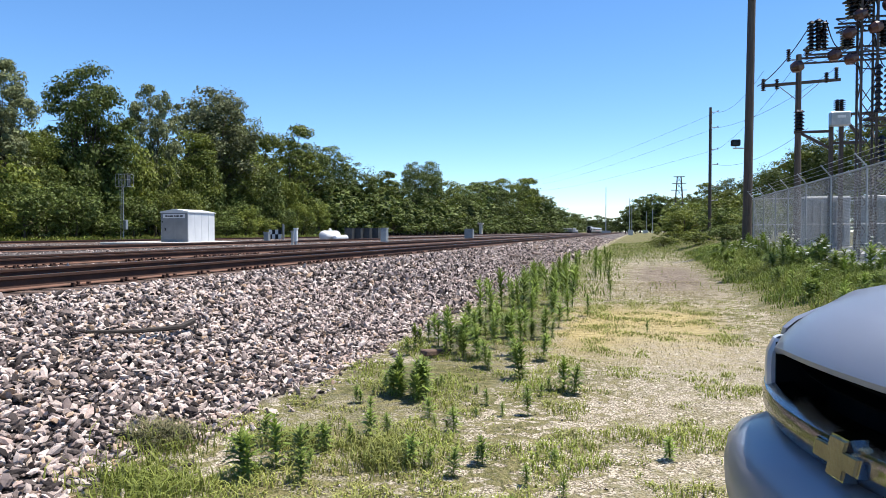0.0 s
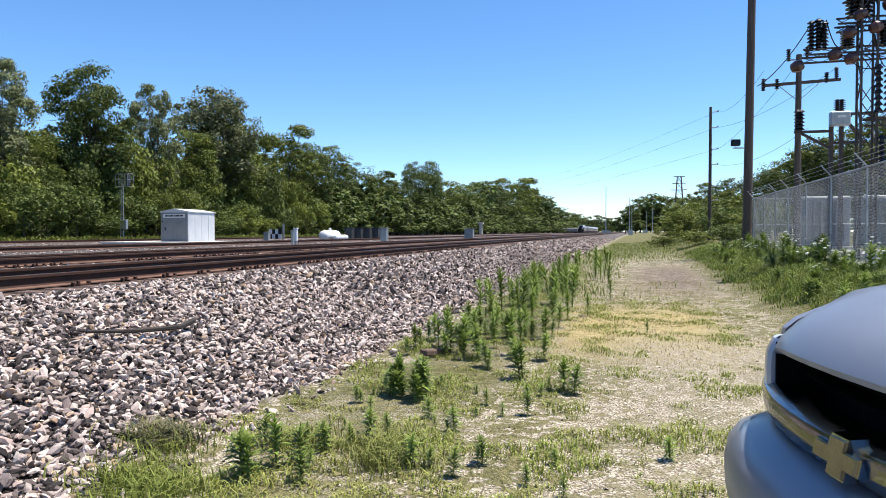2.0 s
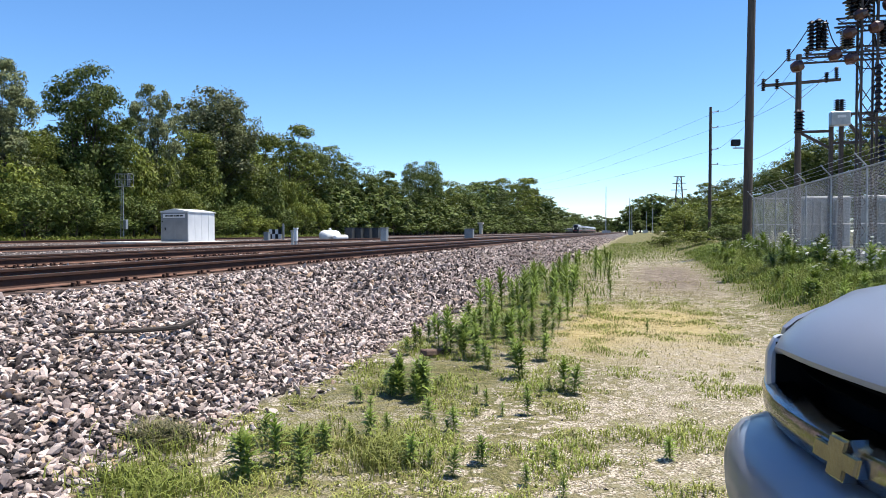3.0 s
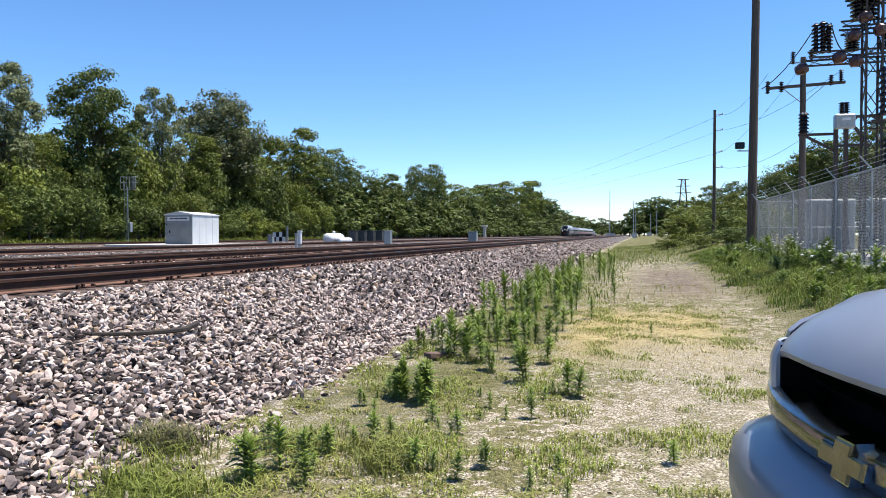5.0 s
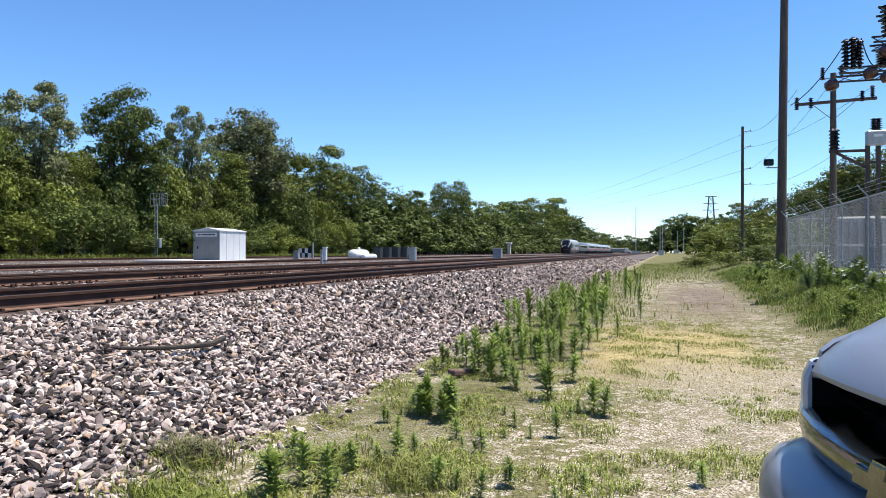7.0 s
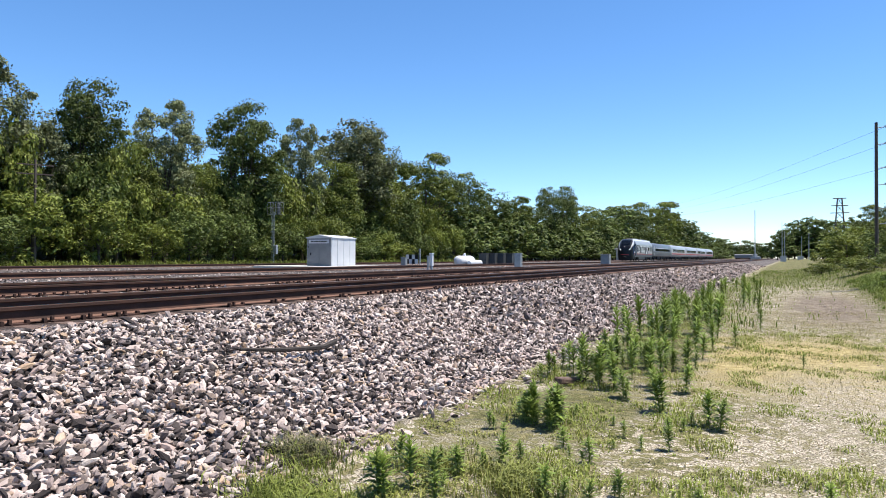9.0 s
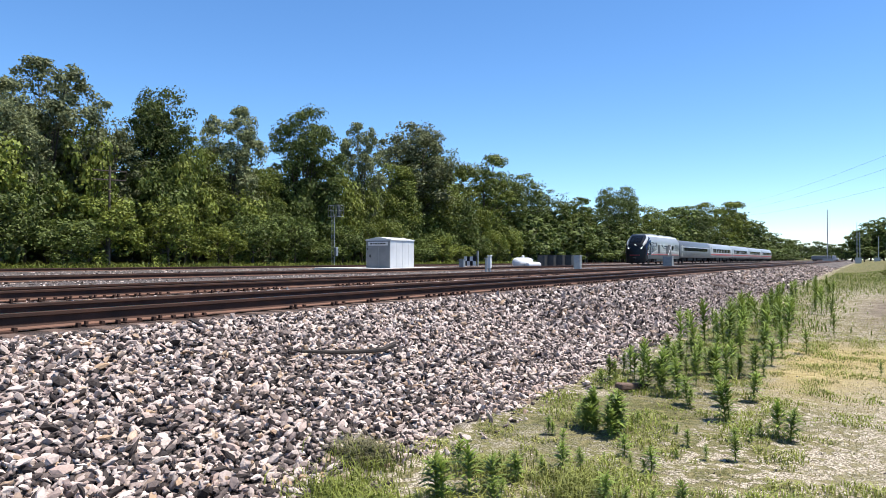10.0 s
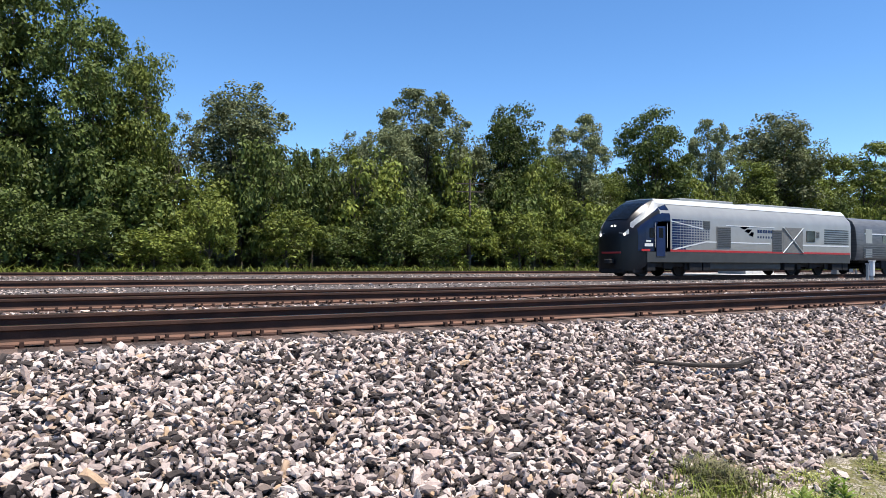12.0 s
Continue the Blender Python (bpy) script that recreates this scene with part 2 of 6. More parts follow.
def ground_material():
    m = bpy.data.materials.new("ground_gravel_grass")
    m.use_nodes = True
    t = m.node_tree
    N, L = t.nodes, t.links
    b = N["Principled BSDF"]
    b.inputs["Roughness"].default_value = 0.95
    b.inputs["Specular IOR Level"].default_value = 0.2
    g = N.new("ShaderNodeNewGeometry")
    s = N.new("ShaderNodeSeparateXYZ")
    L.new(g.outputs["Position"], s.inputs[0])

    def tex(scale, detail=6, kind="ShaderNodeTexNoise"):
        n = N.new(kind)
        n.inputs["Scale"].default_value = scale
        if kind == "ShaderNodeTexNoise":
            n.inputs["Detail"].default_value = detail
        L.new(g.outputs["Position"], n.inputs["Vector"])
        return n

    def ramp(src, stops):
        r = N.new("ShaderNodeValToRGB")
        e = r.color_ramp.elements
        while len(e) < len(stops):
            e.new(0.5)
        for el, (p, c) in zip(e, stops):
            el.position, el.color = p, (*c, 1)
        L.new(src, r.inputs[0])
        return r.outputs[0]

    def mixc(fac, a, c):
        n = N.new("ShaderNodeMix")
        n.data_type = "RGBA"
        L.new(fac, n.inputs["Factor"])
        L.new(a, n.inputs["A"])
        L.new(c, n.inputs["B"])
        return n.outputs["Result"]

    def calc(op, a, c, clamp=False):
        n = N.new("ShaderNodeMath")
        n.operation, n.use_clamp = op, clamp
        for i, v in enumerate((a, c)):
            if isinstance(v, (int, float)):
                n.inputs[i].default_value = v
            else:
                L.new(v, n.inputs[i])
        return n.outputs[0]

    def band(lo, hi, soft, axis="X", wobble=None):
        v = s.outputs[axis]
        if wobble is not None:
            v = calc("ADD", v, wobble)
        up = calc("DIVIDE", calc("SUBTRACT", v, lo), soft, True)
        dn = calc("DIVIDE", calc("SUBTRACT", hi, v), soft, True)
        return calc("MULTIPLY", up, dn)

    big, mid, fine, tiny = tex(0.35), tex(1.7), tex(9), tex(55, 3)
    cell = tex(26, kind="ShaderNodeTexVoronoi")
    wob = calc("MULTIPLY", calc("SUBTRACT", mid.outputs["Fac"], 0.5), 1.6)
    grass = ramp(fine.outputs["Fac"], [(0.3, (0.062, 0.06, 0.026)), (0.5, (0.13, 0.125, 0.048)), (0.7, (0.25, 0.215, 0.11))])
    dirt = ramp(tiny.outputs["Fac"], [(0.36, (0.12, 0.0981, 0.0702)), (0.5, (0.365, 0.309, 0.225)), (0.62, (0.617, 0.554, 0.449))])
    straw = ramp(fine.outputs["Fac"], [(0.3, (0.265, 0.203, 0.078)), (0.7, (0.515, 0.421, 0.211))])
    rock = ramp(cell.outputs["Color"], [(0.2, (0.039, 0.0351, 0.0335)), (0.5, (0.101, 0.0858, 0.0819)), (0.85, (0.203, 0.176, 0.164))])
    patch = ramp(calc("ADD", mid.outputs["Fac"], calc("MULTIPLY", calc("SUBTRACT", fine.outputs["Fac"], 0.5), 2.0)), [(0.42, (0, 0, 0)), (0.58, (1, 1, 1))])
    lane = calc("MULTIPLY", band(-0.6, 2.6, 0.9, "X", wob), band(-20, 13, 3, "Y"))
    fields = mixc(patch, dirt, grass)
    strawy = mixc(calc("MULTIPLY", band(8.5, 17, 2.5, "Y"), band(-1.6, 1.8, 0.7, "X", wob)), fields, straw)
    far_green = mixc(band(-3.2, -1.2, 0.5, "X", wob), strawy, mixc(ramp(big.outputs["Fac"], [(0.4, (0.3, 0.3, 0.3)), (0.55, (1, 1, 1))]), strawy, grass))
    mud = ramp(fine.outputs["Fac"], [(0.35, (0.085, 0.066, 0.05)), (0.65, (0.28, 0.225, 0.175))])
    far_green = mixc(calc("MULTIPLY", band(17, 36, 6, "Y"), calc("MULTIPLY", band(-0.5, 3.0, 1.2, "X", wob), ramp(mid.outputs["Fac"], [(0.3, (0.6, 0.6, 0.6)), (0.5, (1, 1, 1))]))), far_green, mud)
    lane_c = mixc(calc("MULTIPLY", lane, ramp(fine.outputs["Fac"], [(0.35, (0.95, 0.95, 0.95)), (0.62, (0.35, 0.35, 0.35))])), far_green, dirt)
    lane_c = mixc(calc("MULTIPLY", band(40, 9000, 12, "Y"), band(-3.0, 5000, 0.8, "X", wob)), lane_c, grass)
    right = mixc(band(2.3, 5000, 0.8, "X", wob), lane_c, grass)
    beyond = mixc(band(-5000, -46.5, 0.8, "X", wob), right, grass)
    stone = mixc(band(-46.8, -3.3, 0.35, "X", calc("MULTIPLY", wob, 0.35)), beyond, rock)
    stain = ramp(fine.outputs["Fac"], [(0.35, (0.0351, 0.0234, 0.0203)), (0.65, (0.0858, 0.0624, 0.0546))])
    for a, c in ((-9.75, -7.25), (-15.0, -12.55), (-27.6, -25.1)):
        stone = mixc(band(a, c, 0.25, "X"), stone, stain)
    L.new(stone, b.inputs["Base Color"])
    bp = N.new("ShaderNodeBump")
    bp.inputs["Strength"].default_value, bp.inputs["Distance"].default_value = 1.0, 0.04
    L.new(calc("ADD", tiny.outputs["Fac"], calc("MULTIPLY", cell.outputs["Distance"], 0.6)), bp.inputs["Height"])
    L.new(bp.outputs[0], b.inputs["Normal"])
    return m


M_ground = ground_material()
ground = tagged(raw("ground", verts, faces, M_ground, smooth=True), "gravelly ground with patchy grass and a stony railway bed", "ground", kind="structure")


# ---- tracks ----
def rail_mesh(y0, y1):
    """One long rail: flange, web and head, polished on top."""
    prof = [(-0.076, 0.0), (0.076, 0.0), (0.076, 0.012), (0.02, 0.03), (0.009, 0.05), (0.009, 0.13), (0.037, 0.143), (0.037, 0.178), (0.03, 0.186), (-0.03, 0.186), (-0.037, 0.178), (-0.037, 0.143), (-0.009, 0.13), (-0.009, 0.05), (-0.02, 0.03), (-0.076, 0.012)]
    bm = bmesh.new()
    a = [bm.verts.new((x, y0, z)) for x, z in prof]
    b = [bm.verts.new((x, y1, z)) for x, z in prof]
    n = len(prof)
    for i in range(n):
        f = bm.faces.new((a[i], b[i], b[(i + 1) % n], a[(i + 1) % n]))
        f.material_index = 2 if i == 8 else 1 if i in (1, 2, 14, 13) else 0
    bm.faces.new(a)
    bm.faces.new(b[::-1])
    bmesh.ops.recalc_face_normals(bm, faces=bm.faces)
    return bm


rail_bm = rail_mesh(-120, 1500)
rail_me = bpy.data.meshes.new("rail")
rail_bm.to_mesh(rail_me)
for x in (M_rust, M_flange, M_polish):
    rail_me.materials.append(x)
tracks = []
for i, (cx, top) in enumerate(TRACKS):
    tr = empty("railway_track", pose(cx, 0, top), "standard gauge railway track with rusty brown rails on wooden ties in ballast", "railway track", "parallel tracks", "structure")
    for sx in (-1, 1):
        r = new("rail", rail_me)
        r.parent = tr
        r.location = (sx * 0.7545, 0, -0.186)
    tracks.append(tr)


# ---- signal shed ----
# Grey of the shed's front and door: the wall's shade put into the colour.
M_frontshade = mat("shaded_front_wall_grey", (0.203, 0.211, 0.218), (0.172, 0.179, 0.187), 2, 0.6, fine=0.08)

def shed():
    sh = empty("signal_shed", pose(-34.45, 48.65, 0.68), "white metal signal shed with low gabled roof on concrete pad", "shed")
    hx, hy, h, hr = 1.23, 1.75, 2.42, 2.62
    part("pad", boxes((-5.0, 2.6, -4.0, 3.4, -0.15, 0.12), bevel=0.03), M_concrete, sh, "pale concrete pad")
    bm = bmesh.new()
    loft(bm, [[(-hx, y, 0.1), (hx, y, 0.1), (hx, y, h), (0, y, hr), (-hx, y, h)] for y in (-hy, hy)])
    part("wall_shell", bm, M_shedgrey, sh)
    bm = bmesh.new()
    o = 0.06
    loft(bm, [[(-hx - o, y, h - 0.02), (-hx - o, y, h + 0.05), (0, y, hr + 0.07), (hx + o, y, h + 0.05), (hx + o, y, h - 0.02), (0, y, hr)] for y in (-hy - o, hy + o)])
    part("roof", bm, M_white, sh, "white sheet roof")
    for y in (-0.9, 0.0, 0.9):
        part("panel_seam", boxes((hx, hx + 0.02, y - 0.02, y + 0.02, 0.12, h - 0.05)), M_shedgrey, sh)
    part("corner_trim", boxes((hx - 0.05, hx + 0.02, -hy - 0.02, -hy + 0.05, 0.1, h)), M_white, sh)
    # Thin sheet over the front wall, darker to stand for its shade.
    part("front_shade_sheet", boxes((-hx + 0.02, hx - 0.06, -hy - 0.012, -hy + 0.02, 0.14, h - 0.04)), M_frontshade, sh, "front wall sheet, greyed for its shaded side")
    door = part("door", boxes((-0.95, 0.05, -hy - 0.03, -hy - 0.002, 0.14, 1.85), bevel=0.01), M_frontshade, sh)
    part("handle", boxes((-0.85, -0.77, -hy - 0.08, -hy - 0.03, 1.0, 1.22)), M_black, door)
    part("vent", boxes((-1.15, -1.05, -hy - 0.03, -hy - 0.002, 1.62, 1.75)), M_darkbox, sh)
    sg = part("sign", boxes((-1.02, 0.95, -hy - 0.035, -hy - 0.003, 1.97, 2.28)), M_white, sh, "white name board with dark lettering bars")
    xs = -0.8
    for w in (0.26, 0.18, 0.34, 0.2, 0.34, 0.3):
        part("lettering_bar", boxes((xs, xs + w - 0.06, -hy - 0.042, -hy - 0.035, 2.07, 2.18)), M_black, sg)
        xs += w
    return sh


shed()


# ---- train ----
M_silver = mat("silver_grey_loco_paint", (0.328, 0.328, 0.312), (0.281, 0.281, 0.269), 1, 0.35, 0.3, fine=0.08)
M_roofwhite = mat("pale_roof_paint", (0.546, 0.569, 0.593), (0.468, 0.491, 0.515), 1, 0.4, fine=0.08)
M_navy = mat("navy_blue_paint", (0.0156, 0.0312, 0.0897), (0.0125, 0.0234, 0.0702), 1, 0.2, fine=0.05)
M_noseblack = mat("black_nose_paint", (0.0078, 0.00858, 0.0117), (0.00624, 0.00624, 0.00858), 1, 0.3, fine=0.05, spec=0.25)
M_red = mat("red_stripe_paint", (0.39, 0.0234, 0.0273), (0.328, 0.0234, 0.0273), 2, 0.35, fine=0.08)
M_sill = mat("dark_grey_sill_paint", (0.0468, 0.0484, 0.0468), (0.0351, 0.0367, 0.0359), 2, 0.5)
M_vent = mat("grey_vent_grille", (0.156, 0.156, 0.148), (0.117, 0.117, 0.113), 8, 0.6)
M_glass = mat("dark_window_glass", (0.012, 0.016, 0.022), (0.01, 0.012, 0.016), 2, 0.06, fine=0.02)
M_stain = mat("brushed_stainless_steel", (0.156, 0.16, 0.164), (0.109, 0.113, 0.117), 2, 0.4, 0.4, fine=0.1, stretch=(0.78, 0.78, 4.68))
M_coach = mat("silver_coach_paint", (0.39, 0.398, 0.406), (0.328, 0.335, 0.343), 1.5, 0.35, 0.3, fine=0.08)
M_lamp = bpy.data.materials.new("headlight_glow")
M_lamp.use_nodes = True
M_lamp.node_tree.nodes["Principled BSDF"].inputs["Emission Color"].default_value = (1.0, 0.93, 0.8, 1)
M_lamp.node_tree.nodes["Principled BSDF"].inputs["Emission Strength"].default_value = 1.6


def bogie(parent, y, base=2.8, r=0.5):
    b = part("bogie", boxes((-1.2, -1.05, y - base / 2 - 0.7, y + base / 2 + 0.7, 0.5, 0.78), (1.05, 1.2, y - base / 2 - 0.7, y + base / 2 + 0.7, 0.5, 0.78), (-1.1, 1.1, y - 0.4, y + 0.4, 0.45, 0.85),
                           (1.18, 1.3, y - 0.35, y + 0.35, 0.4, 0.95), (1.18, 1.3, y - base / 2 - 0.2, y - base / 2 + 0.2, 0.35, 0.72), (1.18, 1.3, y + base / 2 - 0.2, y + base / 2 + 0.2, 0.35, 0.72), bevel=0.03), M_black, parent)
    for dy in (-base / 2, base / 2):
        bm = bmesh.new()
        for sx in (-0.75, 0.75):
            lathe(bm, [(r + 0.03, -0.07), (r + 0.03, -0.04), (r, -0.03), (r, 0.07), (r - 0.1, 0.07), (r - 0.12, 0.03), (0.12, 0.03), (0.1, 0.12), (0.02, 0.12)], 20, Matrix.Translation((sx, y + dy, r)) @ Matrix.Rotation(radians(90 if sx > 0 else -90), 4, "Y"))
        rod(bm, (-0.8, y + dy, r), (0.8, y + dy, r), 0.08)
        part("wheelset", bm, M_black, b, smooth=True)
    return b


def ring(y, hw, z0, zs, zr, hr, zlow=None):
    """Body section at y: half width, sill, shoulder, roof height and roof half width."""
    return [(-hw * 0.985, y, z0), (hw * 0.985, y, z0), (hw, y, z0 + 0.25), (hw, y, zs), (hw - 0.12 * (hw - hr), y, zs + 0.35 * (zr - zs)), (hr + 0.25 * (hw - hr), y, zs + 0.8 * (zr - zs)), (hr, y, zr), (0, y, zr + 0.05), (-hr, y, zr),
            (-hr - 0.25 * (hw - hr), y, zs + 0.8 * (zr - zs)), (-hw + 0.12 * (hw - hr), y, zs + 0.35 * (zr - zs)), (-hw, y, zs), (-hw, y, z0 + 0.25)]


def locomotive():
    lo = empty("locomotive", pose(-26.38, 24.3, 0.9), "silver and navy diesel locomotive with raked black nose and red stripe", "locomotive")
    W2, ZS, ZR = 1.5, 3.08, 4.0
    bm = bmesh.new()
    loft(bm, [ring(y, W2, 1.0, ZS, ZR, 0.95) for y in (3.58, 21.3)])
    body = part("body", bm, M_silver, lo, smooth=True)
    bm = bmesh.new()
    loft(bm, [[(-0.97, y, ZR + 0.004), (0.97, y, ZR + 0.004), (1.13, y, ZS + 0.72), (1.12, y, ZS + 0.76), (0.9, y, ZR + 0.07), (0, y, ZR + 0.1), (-0.9, y, ZR + 0.07), (-1.12, y, ZS + 0.76), (-1.13, y, ZS + 0.72)] for y in (3.62, 21.25)])
    part("roof", bm, M_roofwhite, lo, "pale weathered roof", smooth=True)
    part("roof_hatch", boxes((-0.7, 0.7, 6.0, 10.5, ZR + 0.08, ZR + 0.24), (-0.7, 0.7, 12.0, 19.5, ZR + 0.08, ZR + 0.22), bevel=0.03), M_silver, lo)
    # nose and cab, one skin from the tip to the body

    def fy(y):
        return 1.6 + y * 2.0 / 3.42

    secs = [ring(fy(y), hw, z0, zs, zr, hr) for y, hw, z0, zs, zr, hr in ((0.0, 0.7, 0.4, 1.7, 2.05, 0.45), (0.14, 0.98, 0.3, 1.9, 2.42, 0.64), (0.45, 1.2, 0.3, 2.1, 2.8, 0.78), (0.95, 1.36, 0.34, 2.3, 3.12, 0.84), (1.5, 1.45, 0.5, 2.5, 3.38, 0.87), (2.1, 1.5, 0.8, 2.72, 3.62, 0.9), (2.75, 1.5, 1.0, 2.92, 3.84, 0.93), (3.42, 1.5, 1.0, 3.08, 4.0, 0.95))]

    def top(y):
        return float(np.interp(y, [r[0][1] for r in secs], [r[6][2] for r in secs]))

    def skin(y, z):
        """Half width of nose and body at y and height z."""
        def half(r):
            side = r[2:8]
            return float(np.interp(z, [p[2] for p in side], [p[0] for p in side]))
        at = [r[0][1] for r in secs]
        return float(np.interp(y, at, [half(r) for r in secs]))

    bm = bmesh.new()
    loft(bm, secs)
    part("nose", bm, M_noseblack, lo, "glossy black nose with a red band", smooth=True)
    # cab side and blue flank sheets
    for sx in (1, -1):
        bm = bmesh.new()
        rows = [[bm.verts.new((sx * (skin(y, z) + 0.02), y, z)) for z in np.linspace(1.3, top(y) - 0.2, 9)] for y in (2.1, 2.3, 2.5, 2.8, 3.1, 3.4, 3.7, 4.0, 4.3)]
        for p, q in zip(rows, rows[1:]):
            for i in range(8):
                bm.faces.new((p[i], q[i], q[i + 1], p[i + 1]))
        bmesh.ops.solidify(bm, geom=bm.faces[:], thickness=0.004)
        bmesh.ops.recalc_face_normals(bm, faces=bm.faces)
        s = part("cab_side", bm, M_navy, lo, "navy blue cab side", smooth=True)
        part("side_door", boxes((sx * 1.523, sx * 1.535, 3.25, 3.9, 1.05, 2.6), bevel=0.003), M_navy, s)
        part("door_window", boxes((sx * 1.536, sx * 1.541, 3.42, 3.74, 2.0, 2.5)), M_glass, s)
        part("side_window", boxes((sx * 1.523, sx * 1.529, 2.75, 3.1, 2.0, 2.5)), M_glass, s)
        for hy in (3.12, 4.02):
            part("handrail", rods(((sx * 1.56, hy, 1.5), (sx * 1.56, hy, 2.75), 0.012)), M_white, s)
        # white sweep from the roof to the lamp, laid on the skin: a highlight modelled solid
        bm = bmesh.new()
        fore = [(y, top(y) - 0.05) for y in (4.1, 3.6, 3.1, 2.7, 2.3, 1.95, 1.65)]
        rear = [(y + 0.1, top(y) - d) for y, d in ((4.2, 0.22), (3.7, 0.36), (3.2, 0.44), (2.8, 0.44), (2.35, 0.4), (1.98, 0.3), (1.66, 0.18))]
        a = [bm.verts.new((sx * (skin(y, z) + 0.03), y - 0.02, z)) for y, z in fore]
        c = [bm.verts.new((sx * (skin((y + v) / 2, (z + w) / 2) + 0.045), (y + v) / 2 - 0.02, (z + w) / 2)) for (y, z), (v, w) in zip(fore, rear)]
        b = [bm.verts.new((sx * (skin(y, z) + 0.03), y - 0.02, z)) for y, z in rear]
        for i in range(6):
            bm.faces.new((a[i], a[i + 1], c[i + 1], c[i]))
            bm.faces.new((c[i], c[i + 1], b[i + 1], b[i]))
        bmesh.ops.solidify(bm, geom=bm.faces[:], thickness=0.02)
        bmesh.ops.recalc_face_normals(bm, faces=bm.faces)
        part("white_sweep", bm, M_roofwhite, lo, "white swept highlight band beside the windscreen", smooth=True)
        bm = bmesh.new()
        beam(bm, (sx * 1.506, 4.5, 1.4), (sx * 1.506, 7.2, 1.88), 0.02, 0.07)
        part("white_slash", bm, M_white, lo)
        bm = bmesh.new()
        beam(bm, (sx * 1.506, 4.35, 2.9), (sx * 1.506, 6.9, 2.55), 0.02, 0.05)
        part("white_slash", bm, M_white, lo)
        part("red_stripe", boxes((sx * 1.503, sx * 1.516, 2.2, 21.2, 1.3, 1.41)), M_red, lo, "thin red stripe")
        part("sill_panel", boxes((sx * 1.46, sx * 1.51, 2.6, 21.2, 0.74, 1.29), bevel=0.01), M_sill, lo, "dark grey sill")
        part("white_line", boxes((sx * 1.503, sx * 1.512, 7.2, 12.8, 1.83, 1.89), (sx * 1.503, sx * 1.512, 15.2, 21.1, 1.78, 1.86), (sx * 1.503, sx * 1.512, 8.8, 13.2, 2.78, 2.82)), M_white, lo)
        # dotted fade, small squares
        dots = bmesh.new()
        for i in range(14):
            for j in range(12):
                w, hi = 0.2 * (1 - i / 22), 0.105 * (1 - i / 40)
                yy, zz = 4.45 + i * 0.22, 1.42 + j * 0.135
                if zz < 1.42 + max(0, (i - 4)) * 0.05 or zz > 3.0:
                    continue
                box(dots, sx * 1.502, sx * 1.51, yy, yy + w, zz, zz + hi)
        tagged(part("dotted_fade", dots, M_navy, lo, "navy dotted fade on the flank"), kind="stuff")
        for y0, y1, z0, z1, mm, nm in ((8.0, 9.2, 1.55, 2.72, M_vent, "intake_grille"), (13.0, 13.9, 1.4, 2.68, M_vent, "side_grille"), (14.0, 16.0, 1.35, 2.85, M_vent, "equipment_door"), (16.4, 17.3, 2.05, 2.72, M_glass, "engine_window"), (17.4, 17.75, 2.3, 2.7, M_vent, "small_grille"), (6.9, 7.45, 2.55, 3.0, M_vent, "small_grille")):
            g = part(nm, boxes((sx * 1.502, sx * 1.53, y0, y1, z0, z1), bevel=0.008), mm, lo)
            if nm == "equipment_door":
                bm = bmesh.new()
                beam(bm, (sx * 1.54, y0, z0), (sx * 1.54, y1, z1), 0.08, 0.03)
                beam(bm, (sx * 1.545, y0, z1), (sx * 1.545, y1, z0), 0.08, 0.03)
                part("cross_brace", bm, M_roofwhite, g, "pale cross brace")
            elif "grille" in nm:
                part("slats", boxes(*[(sx * 1.53, sx * 1.545, y0 + 0.05, y1 - 0.05, z, z + 0.04) for z in np.arange(z0 + 0.06, z1 - 0.05, 0.1)]), M_sill, g)
        part("rear_louvres", boxes(*[(sx * 1.503, sx * 1.52, 18.3, 21.0, z, z + 0.06) for z in np.arange(1.95, 2.9, 0.14)]), M_sill, lo)
        # emblem: three swept blades and two rows of bars
        bm = bmesh.new()
        for k in range(3):
            a = [(10.0 + 0.4 * k, 2.72 - 0.2 * k), (10.3 + 0.36 * k, 2.8 - 0.16 * k), (10.95 + 0.15 * k, 2.8 - 0.16 * k), (10.4 + 0.4 * k, 2.62 - 0.2 * k)]
            bm.faces.new([bm.verts.new((sx * 1.509, y, z)) for y, z in a])
        bmesh.ops.solidify(bm, geom=bm.faces[:], thickness=0.006)
        bmesh.ops.recalc_face_normals(bm, faces=bm.faces)
        part("emblem_blades", bm, M_navy, lo, "dark swept emblem shape")
        for i in range(6):
            part("emblem_bar", boxes((sx * 1.503, sx * 1.51, 11.6 + i * 0.24, 11.79 + i * 0.24, 2.46, 2.64)), M_navy, lo)
            part("emblem_bar", boxes((sx * 1.503, sx * 1.51, 11.6 + i * 0.25, 11.72 + i * 0.25, 2.16, 2.28)), M_navy, lo)
        part("number_bars", boxes((sx * 1.523, sx * 1.529, 2.4, 3.0, 1.55, 1.7), (sx * 1.523, sx * 1.529, 2.5, 2.85, 1.78, 1.86)), M_white, s)
    # windscreen, laid on the raked top of the nose
    bm = bmesh.new()
    rows = [[bm.verts.new((x, y - 0.02, top(y) + 0.055 * (1 - abs(x) / 1.0) + 0.02)) for x in (-0.78, -0.4, 0, 0.4, 0.78)] for y in (1.95, 2.3, 2.7, 3.1)]
    for p, q in zip(rows, rows[1:]):
        for i in range(4):
            bm.faces.new((p[i], p[i + 1], q[i + 1], q[i]))
    bmesh.ops.solidify(bm, geom=bm.faces[:], thickness=0.01)
    bmesh.ops.recalc_face_normals(bm, faces=bm.faces)
